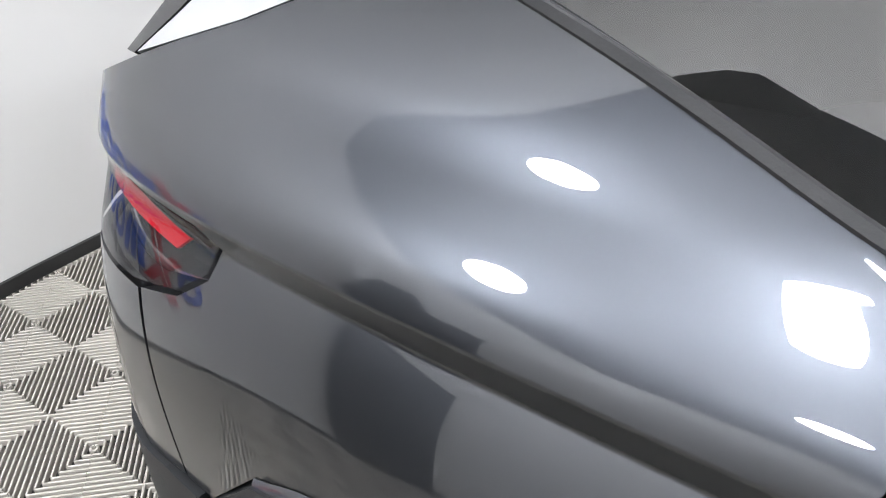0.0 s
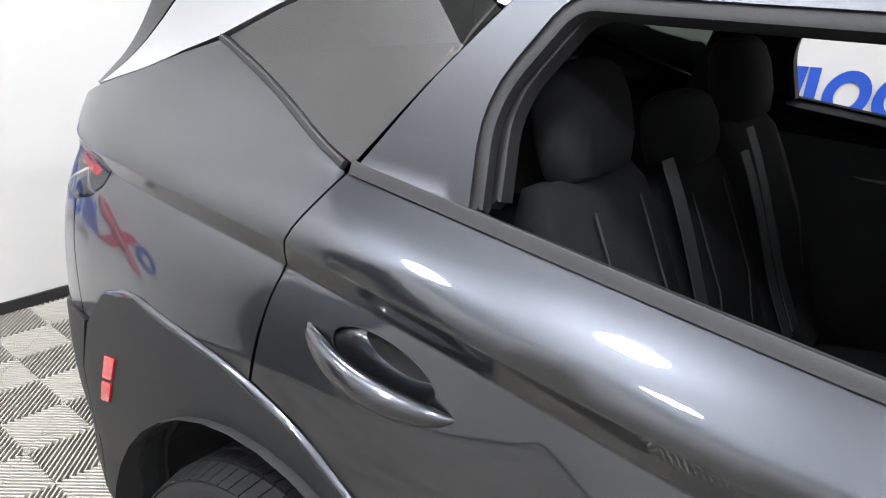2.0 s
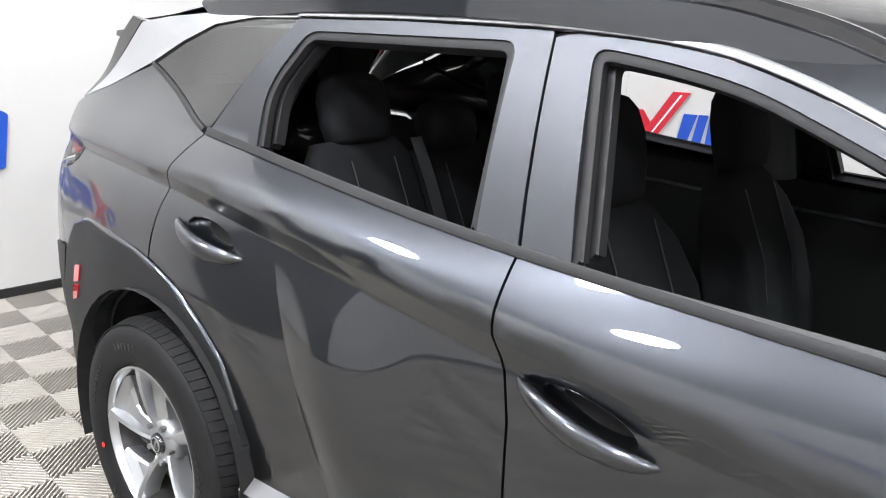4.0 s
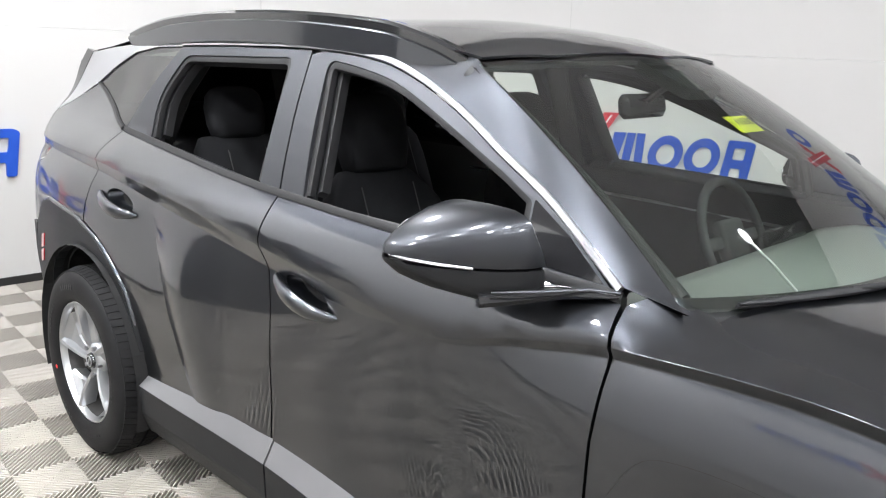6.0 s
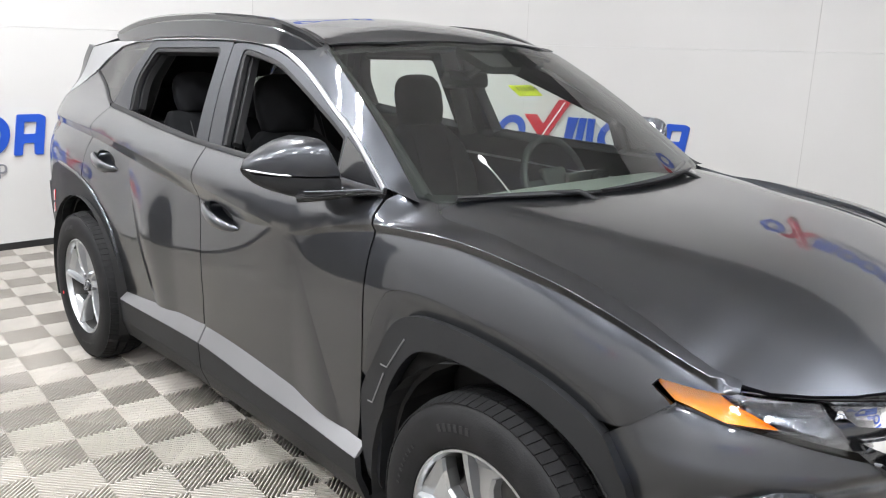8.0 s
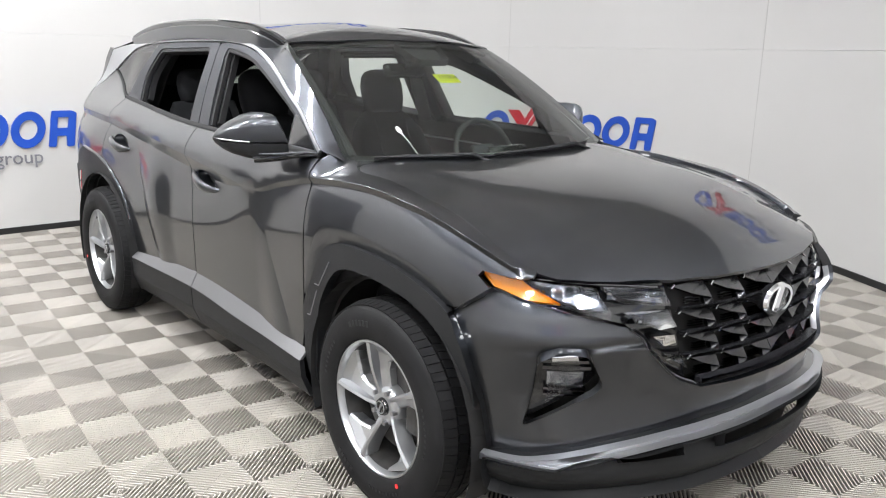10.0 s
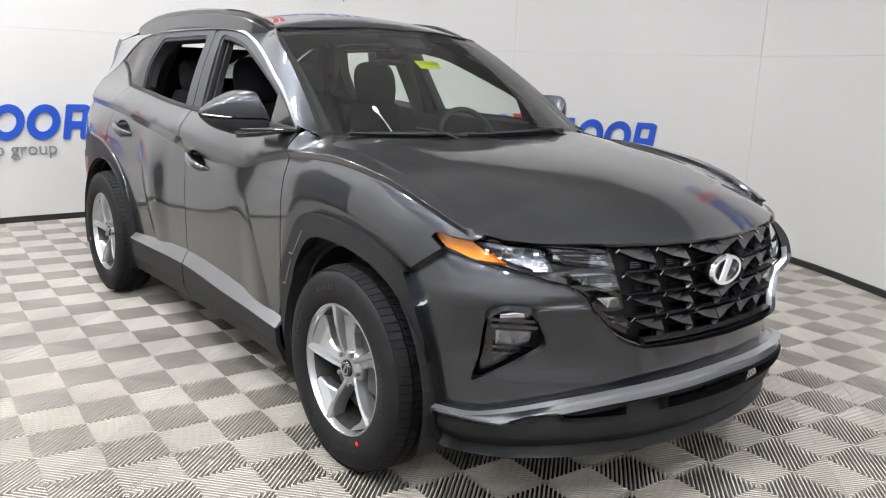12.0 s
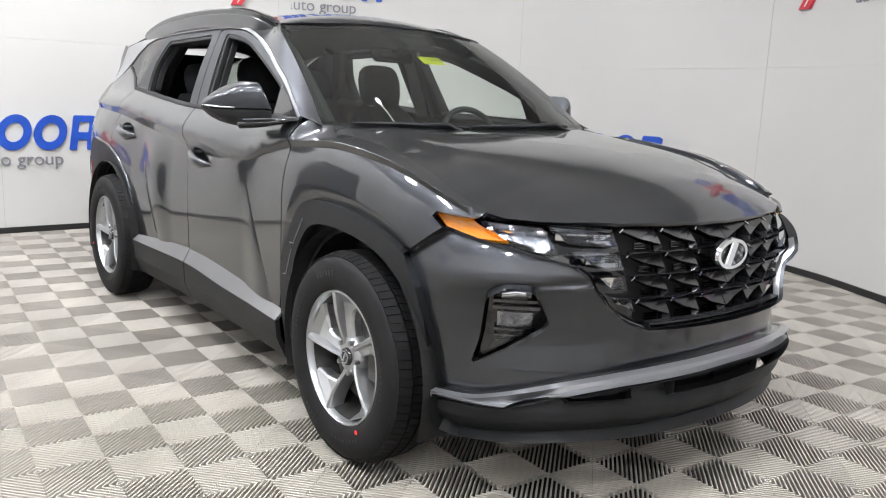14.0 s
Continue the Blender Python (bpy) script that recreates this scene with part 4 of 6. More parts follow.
def nose_at(depth, bare=False):
    """The front of the car by the distance q along its bow (right side positive) and the height, set back by depth."""
    def f(q, z):
        s = 1 if q >= 0 else -1
        a, e = abs(q), 1e-3
        dx, dy = NOSE_X(a + e) - NOSE_X(max(a - e, 0)), NOSE_Y(a + e) - NOSE_Y(max(a - e, 0))
        l = math.hypot(dx, dy)
        o = NOSE_OFF(z) - depth
        if not bare:
            o += BROW(z) * smooth(0.42, 0.60, a) * smooth(1.12, 0.95, a) - hollow(a, z)
        return (NOSE_X(a) + dy / l * o, -s * (NOSE_Y(a) - dx / l * o), z)
    return f


def mirrored(line):
    return list(line) + [(-q, z) for q, z in reversed(line) if abs(q) > 1e-6]


LAMP_TOP = [(1.055, 0.927), (0.94, 0.923), (0.81, 0.920), (0.63, 0.912), (0.49, 0.905), (0.46, 0.904)]
LAMP_LOW = [(1.0, 0.877), (0.89, 0.856), (0.80, 0.843), (0.70, 0.82), (0.60, 0.798), (0.56, 0.766), (0.50, 0.699), (0.44, 0.642), (0.37, 0.612)]
FOG = [(0.855, 0.721), (0.80, 0.748), (0.72, 0.746), (0.69, 0.682), (0.668, 0.633), (0.69, 0.607), (0.78, 0.551), (0.893, 0.494), (0.873, 0.585), (0.863, 0.662)]


def front_bumper():
    top = LAMP_LOW + [(0.24, 0.607), (0.0, 0.605)]
    low = [(0.0, 0.50), (0.34, 0.49), (0.61, 0.455), (0.78, 0.423), (0.86, 0.403), (0.985, 0.397)]
    half = [(1.012, 0.55), (1.07, 0.70), (1.135, 0.79)] + top
    out = mirrored(half) + [(-q, z) for q, z in reversed(low)] + low[1:]
    holes = [rounded(FOG, 0.02), rounded([(-q, z) for q, z in FOG], 0.02)]
    b = panel("front_bumper", nose_at(0), out, PAINT, car, holes=holes, step=0.022, lip=0.03, label="dark grey painted front bumper")
    for s in (1, -1):
        pocket = [(s * q, z) for q, z in FOG]
        panel("lamp_pocket", nose_at(0.05), pocket, BLACK, b, step=0.04, lip=0.0, label="black recessed lamp pocket")
        for k, (z0, z1, q0, q1) in enumerate(((0.735, 0.69, 0.72, 0.83), (0.685, 0.676, 0.70, 0.845), (0.665, 0.655, 0.69, 0.845), (0.645, 0.60, 0.71, 0.83), (0.595, 0.588, 0.70, 0.84), (0.575, 0.57, 0.70, 0.84))):
            bm, v = bmesh.new(), []
            for d in (0.0, 0.02):
                g = nose_at(0.030 + d + (0.008 if k in (0, 3) else 0))
                v.append([bm.verts.new(g(s * lerp(q0, q1, t), z)) for z in (z0, z1) for t in (0, 0.5, 1)])
            a, c = v
            for i in (0, 1):
                bm.faces.new((a[i], a[i + 1], a[i + 4], a[i + 3]))
            for q in ((0, 1), (1, 2), (2, 5), (5, 4), (4, 3), (3, 0)):
                bm.faces.new((a[q[0]], a[q[1]], c[q[1]], c[q[0]]))
            part("lower_lamp", bm, LAMP_SILVER if k in (0, 3) else DARK_CHROME, b, "stacked lamp reflectors")
        panel("lamp_cover", nose_at(0.018), [(s * (q * 0.5 + 0.385), z * 0.72 + 0.19) for q, z in FOG], CLEAR, b, step=0.05, lip=0)
    strip = catmull([(1.0, 0.400), (0.89, 0.401), (0.80, 0.419), (0.61, 0.460), (0.34, 0.492), (0.0, 0.503)], 5)
    under = catmull([(0.0, 0.472), (0.40, 0.455), (0.62, 0.424), (0.76, 0.388), (0.84, 0.380), (1.0, 0.381)], 5)
    panel("silver_lip", nose_at(-0.026, True), mirrored(strip) + [(-q, z) for q, z in reversed(under)] + under[1:], SATIN, car, step=0.025, lip=0.03, label="satin silver strip across the lower bumper")
    up = [(0.985, 0.382), (0.79, 0.378), (0.73, 0.395), (0.43, 0.447), (0.0, 0.471)]
    low = [(0.0, 0.30), (0.6, 0.292), (0.77, 0.282), (0.93, 0.274), (0.985, 0.295)]
    holes = [[(0.42, 0.440), (0.62, 0.414), (0.61, 0.392), (0.42, 0.392)], [(0.27, 0.452), (0.0, 0.462), (-0.42, 0.44), (-0.60, 0.415), (-0.60, 0.392), (0.27, 0.392)]]
    lowf = lambda q, z: Vector(nose_at(-0.022 * smooth(0.42, 0.37, z) - 0.020 + 0.055 * smooth(0.35, 0.27, z), True)(q, z))
    sk = panel("lower_bumper", lowf, mirrored(up) + [(-q, z) for q, z in reversed(low)] + low[1:], CLAD, car, holes=holes, step=0.03, lip=0.04, label="black grained lower bumper with two air intakes")
    panel("intake_back", nose_at(0.032, True), [(0.95, 0.50), (-0.95, 0.50), (-0.95, 0.285), (0.95, 0.285)], VOID, sk, step=0.06, lip=0)
    for z in (0.402, 0.417, 0.432, 0.447):
        line = [(q, z) for q in np.linspace(0.26, -0.59 + max(0, z - 0.41) * 4, 20)]
        ribbon("intake_slat", nose_at(0.02), line, 0.005, CLAD, sk, lift=0.0, thick=0.02)
        line = [(q, z) for q in np.linspace(0.61 - max(0, z - 0.40) * 3.5, 0.425, 8)]
        ribbon("intake_slat", nose_at(0.02), line, 0.005, CLAD, sk, lift=0.0, thick=0.02)
    for q in (0.02, -0.25, -0.45):
        ribbon("intake_bar", nose_at(0.018), [(q, 0.39), (q, 0.43), (q, 0.46)], 0.008, CLAD, sk, lift=0.0, thick=0.02)


front_bumper()


def grille():
    top = [(0.455, 0.896), (0.24, 0.910), (0.0, 0.915)]
    low = [(0.0, 0.607), (0.24, 0.609), (0.365, 0.614)]
    back = panel("grille", nose_at(0.06), mirrored(top) + [(-q, z) for q, z in reversed(low)] + low[1:], VOID, car, step=0.05, lip=0, label="black faceted grille with chrome tips")
    zs = [0.902, 0.830, 0.762, 0.694, 0.616]
    for half in (1, -1):
        for r in range(4):
            z1, z0 = zs[r], zs[r + 1]
            h, wide = z1 - z0, lerp(0.452, 0.376, r / 4)
            for c in range(3):
                q0, q1 = half * wide * (1 - c / 3), half * wide * (1 - (c + 1) / 3)
                at = lambda u, v, dep: nose_at(dep)(lerp(q0, q1, u), lerp(z1, z0, v))
                # a twisted blade: a sharp tip at its outer end, a broad inner edge, a fold back into the recess
                bm = bmesh.new()
                P = [at(0.0, 0.03, 0.010), at(0.45, 0.02, 0.026), at(0.97, 0.02, 0.034), at(0.98, 0.62, 0.006), at(0.5, 0.40, 0.017), at(0.98, 0.80, 0.056), at(0.5, 0.50, 0.056), at(0.03, 0.12, 0.056), at(0.97, 0.0, 0.056)]
                v = [bm.verts.new(p) for p in P]
                for t in ((0, 1, 4), (1, 2, 4), (2, 3, 4), (3, 5, 4), (5, 6, 4), (4, 6, 7), (0, 4, 7), (2, 8, 3), (8, 5, 3)):
                    bm.faces.new([v[k] for k in t])
                part("grille_facet", bm, GRILLE, back)
                # the upright wedge under the inner edge
                bm = bmesh.new()
                v = [bm.verts.new(p) for p in (at(0.90, 0.70, 0.030), at(1.0, 0.66, 0.008), at(1.08, 0.98, 0.014), at(0.86, 0.98, 0.016), at(1.0, 0.98, 0.056), at(1.0, 0.66, 0.056))]
                for t in ((0, 1, 3), (1, 2, 3), (1, 5, 2), (5, 4, 2), (0, 3, 4), (0, 4, 5), (0, 5, 1)):
                    bm.faces.new([v[k] for k in t])
                part("grille_wedge", bm, GRILLE, back)
                for k in range(3):
                    line = [(lerp(q0, q1, u), lerp(z1, z0, 0.66 + 0.10 * k)) for u in (0.42, 0.6, 0.8)]
                    ribbon("grille_slat", nose_at(0.044), line, 0.0032, DARK_CHROME, back, lift=0.0, thick=0.01)
                bm = bmesh.new()
                tip = [at(-0.02, 0.10, 0.006), at(0.0, 0.14, 0.006), at(0.10, 0.0, 0.010), at(0.08, -0.03, 0.010)]
                a = [bm.verts.new(p) for p in tip]
                b = [bm.verts.new((p[0] - 0.012, p[1], p[2])) for p in tip]
                bm.faces.new(a)
                for k in range(4):
                    bm.faces.new((a[k], a[(k + 1) % 4], b[(k + 1) % 4], b[k]))
                part("chrome_tip", bm, TIP, back, "small dark chrome facet tip")
    for z in zs[1:4]:
        line = [(q, z) for q in np.linspace(0.42, -0.42, 24)]
        ribbon("grille_bar", nose_at(0.030), line, 0.010, GRILLE, back, lift=0.0, thick=0.03)
    line = [(q, 0.622) for q in np.linspace(0.36, -0.36, 20)]
    ribbon("grille_bar", nose_at(0.012), line, 0.018, GRILLE, back, lift=0.0, thick=0.03)
    # plain oval badge
    bm = bmesh.new()
    ring = []
    for i in range(40):
        t = 2 * math.pi * i / 40
        for k, (a, b, x) in enumerate(((0.084, 0.052, 2.262), (0.080, 0.048, 2.272), (0.068, 0.038, 2.272), (0.066, 0.036, 2.258))):
            ring.append(bm.verts.new((x, a * math.cos(t), 0.812 + b * math.sin(t))))
    for i in range(40):
        for k in range(3):
            j = (i + 1) % 40
            bm.faces.new((ring[4 * i + k], ring[4 * i + k + 1], ring[4 * j + k + 1], ring[4 * j + k]))
    badge = part("badge", bm, CHROME, car, "plain oval chrome badge", 60)
    bm = bmesh.new()
    bmesh.ops.create_cone(bm, cap_ends=True, segments=40, radius1=1, radius2=1, depth=0.02, matrix=pose(2.248, 0, 0.812, 0, 90, 0) @ Matrix.Diagonal((0.046, 0.080, 1, 1)))
    part("badge_back", bm, BLACK, badge)
    bm = bmesh.new()
    box(bm, (0.012, 0.034, 0.088), pose(2.264, 0, 0.812, -24, 0, 0), 0.004, 1)
    part("badge_band", bm, CHROME, badge)


grille()


def head_lamp(side):
    def sgn(pts):
        return [(side * q, z) for q, z in pts]
    up = LAMP_TOP
    low = LAMP_LOW
    h = panel("headlamp", nose_at(0.045), sgn(up + list(reversed(low))), BLACK, car, step=0.04, lip=0, flip=False, label="dark headlamp with amber corner and stacked light blocks")
    rim = [(1.055, 0.925), (0.94, 0.921), (0.81, 0.918), (0.63, 0.910), (0.49, 0.903)]
    ribbon("lamp_rim", nose_at(0.0), sgn(catmull(rim, 4)), 0.005, DARK_CHROME, h, lift=0.003, thick=0.02)
    ribbon("lamp_rim", nose_at(0.0), sgn(catmull([(0.60, 0.797), (0.56, 0.766), (0.50, 0.699), (0.44, 0.642), (0.375, 0.614)], 4)), 0.007, SATIN, h, lift=0.003, thick=0.02)
    panel("turn_signal", nose_at(0.008), sgn([(1.058, 0.923), (0.93, 0.916), (0.88, 0.886), (0.80, 0.855), (0.90, 0.857), (1.005, 0.881)]), AMBER_LENS, h, step=0.03, lip=0.02, label="amber turn signal")
    SEG = {"a": [(0.915, 0.907), (0.70, 0.891), (0.66, 0.838), (0.69, 0.834), (0.82, 0.862)], "b": [(0.675, 0.897), (0.48, 0.885), (0.46, 0.848), (0.62, 0.862)],
           "c": [(0.62, 0.832), (0.47, 0.832), (0.442, 0.788), (0.50, 0.785)], "d": [(0.525, 0.767), (0.45, 0.763), (0.43, 0.726), (0.47, 0.728)], "e": [(0.465, 0.70), (0.41, 0.698), (0.392, 0.655)]}
    for seg in SEG.values():
        panel("light_block", nose_at(0.030), sgn(seg), LAMP_SILVER, h, step=0.02, lip=0.02, label="silver faceted light block")
        cq, cz = sum(p[0] for p in seg) / len(seg), sum(p[1] for p in seg) / len(seg)
        qs, z = [p[0] for p in seg], [p[1] for p in seg]
        a, b = max(qs) - 0.02, min(qs) + 0.015
        n = max(2, int((a - b) / 0.035))
        for i in range(n):
            bm = bmesh.new()
            q0, q1 = lerp(a, b, i / n), lerp(a, b, (i + 0.8) / n)
            zc = lerp(z[0], cz, 0.45) - 0.010
            g, k = nose_at(0.012), nose_at(0.030)
            hh = 0.010
            v = [bm.verts.new(p) for p in (g(side * q0, zc + hh), g(side * q1, zc + hh), k(side * q1, zc - hh), k(side * q0, zc - hh), k(side * q0, zc + hh * 1.5), k(side * q1, zc + hh * 1.5))]
            bm.faces.new(v[:4]), bm.faces.new((v[0], v[1], v[5], v[4]))
            part("reflector", bm, CHROME, h, "bright reflector facet")
        panel("lens", nose_at(0.006), sgn([(cq + (q - cq) * 1.03, cz + (zz - cz) * 1.06) for q, zz in seg]), CLEAR, h, step=0.03, lip=0, label="clear lens")
    panel("lens", nose_at(0.002), sgn([(1.053, 0.922), (0.94, 0.914), (0.81, 0.911), (0.70, 0.903), (0.65, 0.84), (0.66, 0.815), (0.80, 0.846), (0.89, 0.859), (1.0, 0.880)]), CLEAR, h, step=0.03, lip=0, label="clear lens")


both(head_lamp)


# ---- mirrors, handles, wipers ----
def mirror(side):
    fd = DOORS[side][1]

    def sect(y, x0, x1, z0, z1, n=20):
        """A rounded section across the mirror, blunt towards the back."""
        out = []
        for i in range(n):
            t = 2 * math.pi * i / n
            c, s = math.cos(t), math.sin(t)
            e = 0.52
            px = math.copysign(abs(c) ** e, c)
            pz = math.copysign(abs(s) ** e, s)
            out.append((lerp(x0, x1, 0.5 + 0.5 * px), y, lerp(z0, z1, 0.5 + 0.5 * pz)))
        return out
    stations = [(-1.022, 0.470, 0.490, 1.192, 1.204), (-1.010, 0.455, 0.530, 1.176, 1.222), (-0.985, 0.450, 0.585, 1.152, 1.246), (-0.955, 0.450, 0.632, 1.135, 1.268), (-0.92, 0.456, 0.675, 1.123, 1.288), (-0.885, 0.466, 0.703, 1.119, 1.299), (-0.868, 0.475, 0.712, 1.120, 1.298), (-0.845, 0.50, 0.715, 1.122, 1.25), (-0.828, 0.52, 0.712, 1.125, 1.20)]
    for name, keep, material, lab in (("mirror_cap", True, MIRROR_CAP, "dark grey satin mirror cap"), ("mirror_base", False, CLAD, "black lower mirror shell")):
        bm = bmesh.new()
        rings = []
        for st in stations:
            y, x0, x1, z0, z1 = st
            zc = 1.192 + 0.02 * (y + 0.92)
            pts = sect(*st)
            pts = [(p[0] + (0 if keep else -0.004), p[1], max(p[2], min(zc + 0.002, z1 - 0.01)) if keep else min(p[2], max(zc - 0.004, z0 + 0.008))) for p in pts]
            rings.append([bm.verts.new((p[0], p[1] * side, p[2])) for p in pts])
        for a, b in zip(rings, rings[1:]):
            for j in range(20):
                bm.faces.new((a[j], a[(j + 1) % 20], b[(j + 1) % 20], b[j]))
        bm.faces.new(rings[0]), bm.faces.new(rings[-1])
        part(name, bm, material, fd, lab, 40)
    bm = bmesh.new()
    tube(bm, [(0.485, -1.020 * side, 1.199), (0.535, -1.009 * side, 1.197), (0.585, -0.987 * side, 1.195), (0.640, -0.955 * side, 1.194)], 0.003, 6)
    part("mirror_lamp", bm, SATIN, fd, "thin bright repeater strip", 40)
    bm = bmesh.new()
    bmesh.ops.create_cone(bm, cap_ends=True, segments=32, radius1=1, radius2=1, depth=0.004, matrix=pose(0.455, -0.925 * side, 1.205, 0, 90, 0) @ Matrix.Diagonal((0.052, 0.062, 1, 1)))
    part("mirror_glass", bm, CHROME, fd)
    # foot that carries the mirror, running out to the door's corner
    bm = bmesh.new()
    foot = [(0.62, -0.92, 1.130), (0.67, -0.86, 1.135), (0.73, -0.81, 1.145), (0.80, -0.785, 1.152), (0.84, -0.775, 1.155)]
    tube(bm, [(x, y * side, z) for x, y, z in foot], [0.045, 0.04, 0.03, 0.018, 0.008], 10, 0.42)
    part("mirror_foot", bm, BLACK, fd, "black mirror foot", 50)
    bm = bmesh.new()
    strip = [(0.665, -0.93, 1.150), (0.73, -0.86, 1.155), (0.79, -0.80, 1.162), (0.842, -0.778, 1.163)]
    tube(bm, [(x, y * side, z) for x, y, z in strip], [0.003, 0.004, 0.004, 0.003], 8, 0.8)
    part("mirror_foot_strip", bm, PILLAR, fd, "satin grey strip on the mirror foot", 50)


both(mirror)


def handle(side, door, x0, z0, x1, z1):
    """A pull handle from its rear end (x0, z0) to its front tip (x1, z1)."""
    bm = bmesh.new()
    pts, rad = [], []
    for i in range(17):
        t = i / 16
        x, z = lerp(x0, x1, t), lerp(z0, z1, t) - 0.014 * math.sin(math.pi * t)
        p = Vector(flank(x, z)) + Vector((0, -0.030 * math.sin(math.pi * t) ** 0.6 + 0.003, 0))
        pts.append((p.x, p.y * side, p.z))
        rad.append(0.004 + 0.0205 * math.sin(math.pi * t) ** 0.55)
    tube(bm, pts, rad, 12, 0.75, (0, 1, 0))
    part("door_handle", bm, PAINT, door, "dark grey pull handle", 60)
    cx, cz = (x0 + x1) / 2 + 0.008, (z0 + z1) / 2 + 0.010
    tilt = math.atan2(z1 - z0, x1 - x0)
    rows = []
    for k, (g, dep) in enumerate(((1.0, -0.0008), (0.97, 0.012), (0.90, 0.032), (0.72, 0.048), (0.35, 0.054), (0.02, 0.055))):
        row = []
        for i in range(33):
            a = 2 * math.pi * i / 32
            u, v = 0.100 * g * math.cos(a), 0.034 * g * math.sin(a)
            x, z = cx + u * math.cos(tilt) - v * math.sin(tilt), cz + u * math.sin(tilt) + v * math.cos(tilt)
            p = flank(x, z)
            row.append((p[0], p[1] + dep, p[2]))
        rows.append(row)
    loft("handle_cup", rows, PAINT, door, "dark hollow cup behind the handle", side, 60)
    bm = bmesh.new()
    pts = []
    for i in range(9):
        t = i / 8
        x, z = lerp(x0, x1, 0.28 + 0.42 * t), lerp(z0, z1, 0.28 + 0.42 * t) - 0.030 - 0.012 * math.sin(math.pi * t)
        p = flank(x, z)
        pts.append((p[0], (p[1] - 0.006) * side, p[2]))
    tube(bm, pts, [0.003 + 0.007 * math.sin(math.pi * i / 8) for i in range(9)], 8, 0.7, (0, 1, 0))
    part("handle_flap", bm, PAINT, door, "", 60)


for s in (1, -1):
    handle(s, DOORS[s][0], -1.318, 1.033, -1.036, 0.988)
    handle(s, DOORS[s][1], -0.212, 0.968, 0.078, 0.918)


def wiper(y0, y1, v0, v1):
    w = [Vector(shield(lerp(y0, y1, t), lerp(v0, v1, t))) + Vector((0.010, 0, 0.012 + 0.006 * math.sin(math.pi * t))) for t in np.linspace(0, 1, 10)]
    bm = bmesh.new()
    tube(bm, w, [0.004 + 0.007 * math.sin(math.pi * i / 9) for i in range(10)], 8, 0.8)
    wp = part("wiper", bm, CLAD, car, "black wiper blade and arm", 50)
    b = [Vector(shield(lerp(y0, y1, t), lerp(v0, v1, t))) + Vector((0.006, 0, 0.006)) for t in np.linspace(0, 1, 10)]
    bm = bmesh.new()
    tube(bm, b, 0.004, 6)
    part("wiper_blade", bm, RUBBER, wp)
    p = Vector(shield(y1 - 0.02, 1.06)) + Vector((0.04, 0, 0.0))
    bm = bmesh.new()
    tube(bm, [w[5] + Vector((0, 0, 0.004)), w[7] + Vector((0.012, 0, 0.006)), p + Vector((0, 0, 0.010)), p + Vector((0, 0, -0.01))], [0.006, 0.008, 0.010, 0.012], 8)
    part("wiper_arm", bm, CLAD, wp, "", 50)


wiper(-0.64, -0.17, 0.992, 0.985)
wiper(-0.16, 0.50, 0.975, 0.975)
rows = []
for k in range(5):
    rows.append([tuple(Vector(shield(y, 0.985)) * (1 - k / 4) + Vector(hood(1.0 + 0.135 * (1 - (y / 0.67) ** 2), y)) * (k / 4) + Vector((0.0, 0, -0.012 * math.sin(math.pi * k / 4) - 0.004))) for y in np.linspace(-0.70, 0.70, 24)])
loft("cowl", rows, CLAD, car, "black plastic cowl under the windshield")

# black border and sensor block at the top of the windshield
inner_shield = lambda y, v: Vector(shield(y, v)) + Vector((-0.008, 0, -0.012))
panel("shield_band", inner_shield, [(-0.60, 0.0), (0.60, 0.0), (0.60, 0.03), (-0.60, 0.03)], VOID, car, step=0.06, lip=0, label="black printed windshield border")
panel("shield_band", inner_shield, [(-0.72, 0.945), (0.72, 0.945), (0.728, 1.0), (-0.728, 1.0)], VOID, car, step=0.06, lip=0)
for s in (1, -1):
    panel("shield_band", inner_shield, [(s * 0.602, 0.0), (s * 0.658, 0.5), (s * 0.730, 1.0), (s * 0.705, 1.0), (s * 0.636, 0.5), (s * 0.584, 0.0)], VOID, car, step=0.06, lip=0, flip=s < 0)
panel("sensor_block", lambda y, v: Vector(shield(y, v)) + Vector((-0.02, 0, -0.025)), rounded([(-0.13, 0.02), (0.13, 0.02), (0.09, 0.21), (-0.09, 0.21)], 0.03), VINYL, car, step=0.04, lip=0.03, label="black sensor housing behind the windshield")


# ---- inner shell ----
def shell(side):
    inset = lambda x, z: (flank(x, min(z, Z_UP(x) + 0.02))[0], flank(x, z)[1] + 0.045, z)
    out = [(-2.2, 0.30), (-2.2, 1.10), (-1.35, 1.20), (-0.27, 1.14), (0.85, 1.10), (1.2, 1.0), (1.6, 0.96), (1.80, 0.86), (1.82, 0.30), (1.83, 0.29)] + list(reversed(arc(1.385, 0.365, 0.44, 188, -10, 16))) + [(0.92, 0.22), (-0.95, 0.22)] + list(reversed(arc(-1.405, 0.375, 0.43, 200, -10, 16)))
    panel("inner_shell", inset, out, VOID, car, step=0.08, lip=0.0, side=side)
    for hub, r in ((W2 + 0.008, 0.452), (-1.405, 0.445)):
        bm = bmesh.new()
        rings = []
        for y in (-0.885, -0.6):
            rings.append([bm.verts.new((hub + r * math.cos(t), y * side, 0.37 + r * math.sin(t))) for t in np.linspace(-0.35, math.pi + 0.35, 24)])
        for j in range(23):
            bm.faces.new((rings[0][j], rings[0][j + 1], rings[1][j + 1], rings[1][j]))
        bm.faces.new(rings[1])
        part("arch_liner", bm, VOID, car, "black wheel arch liner")


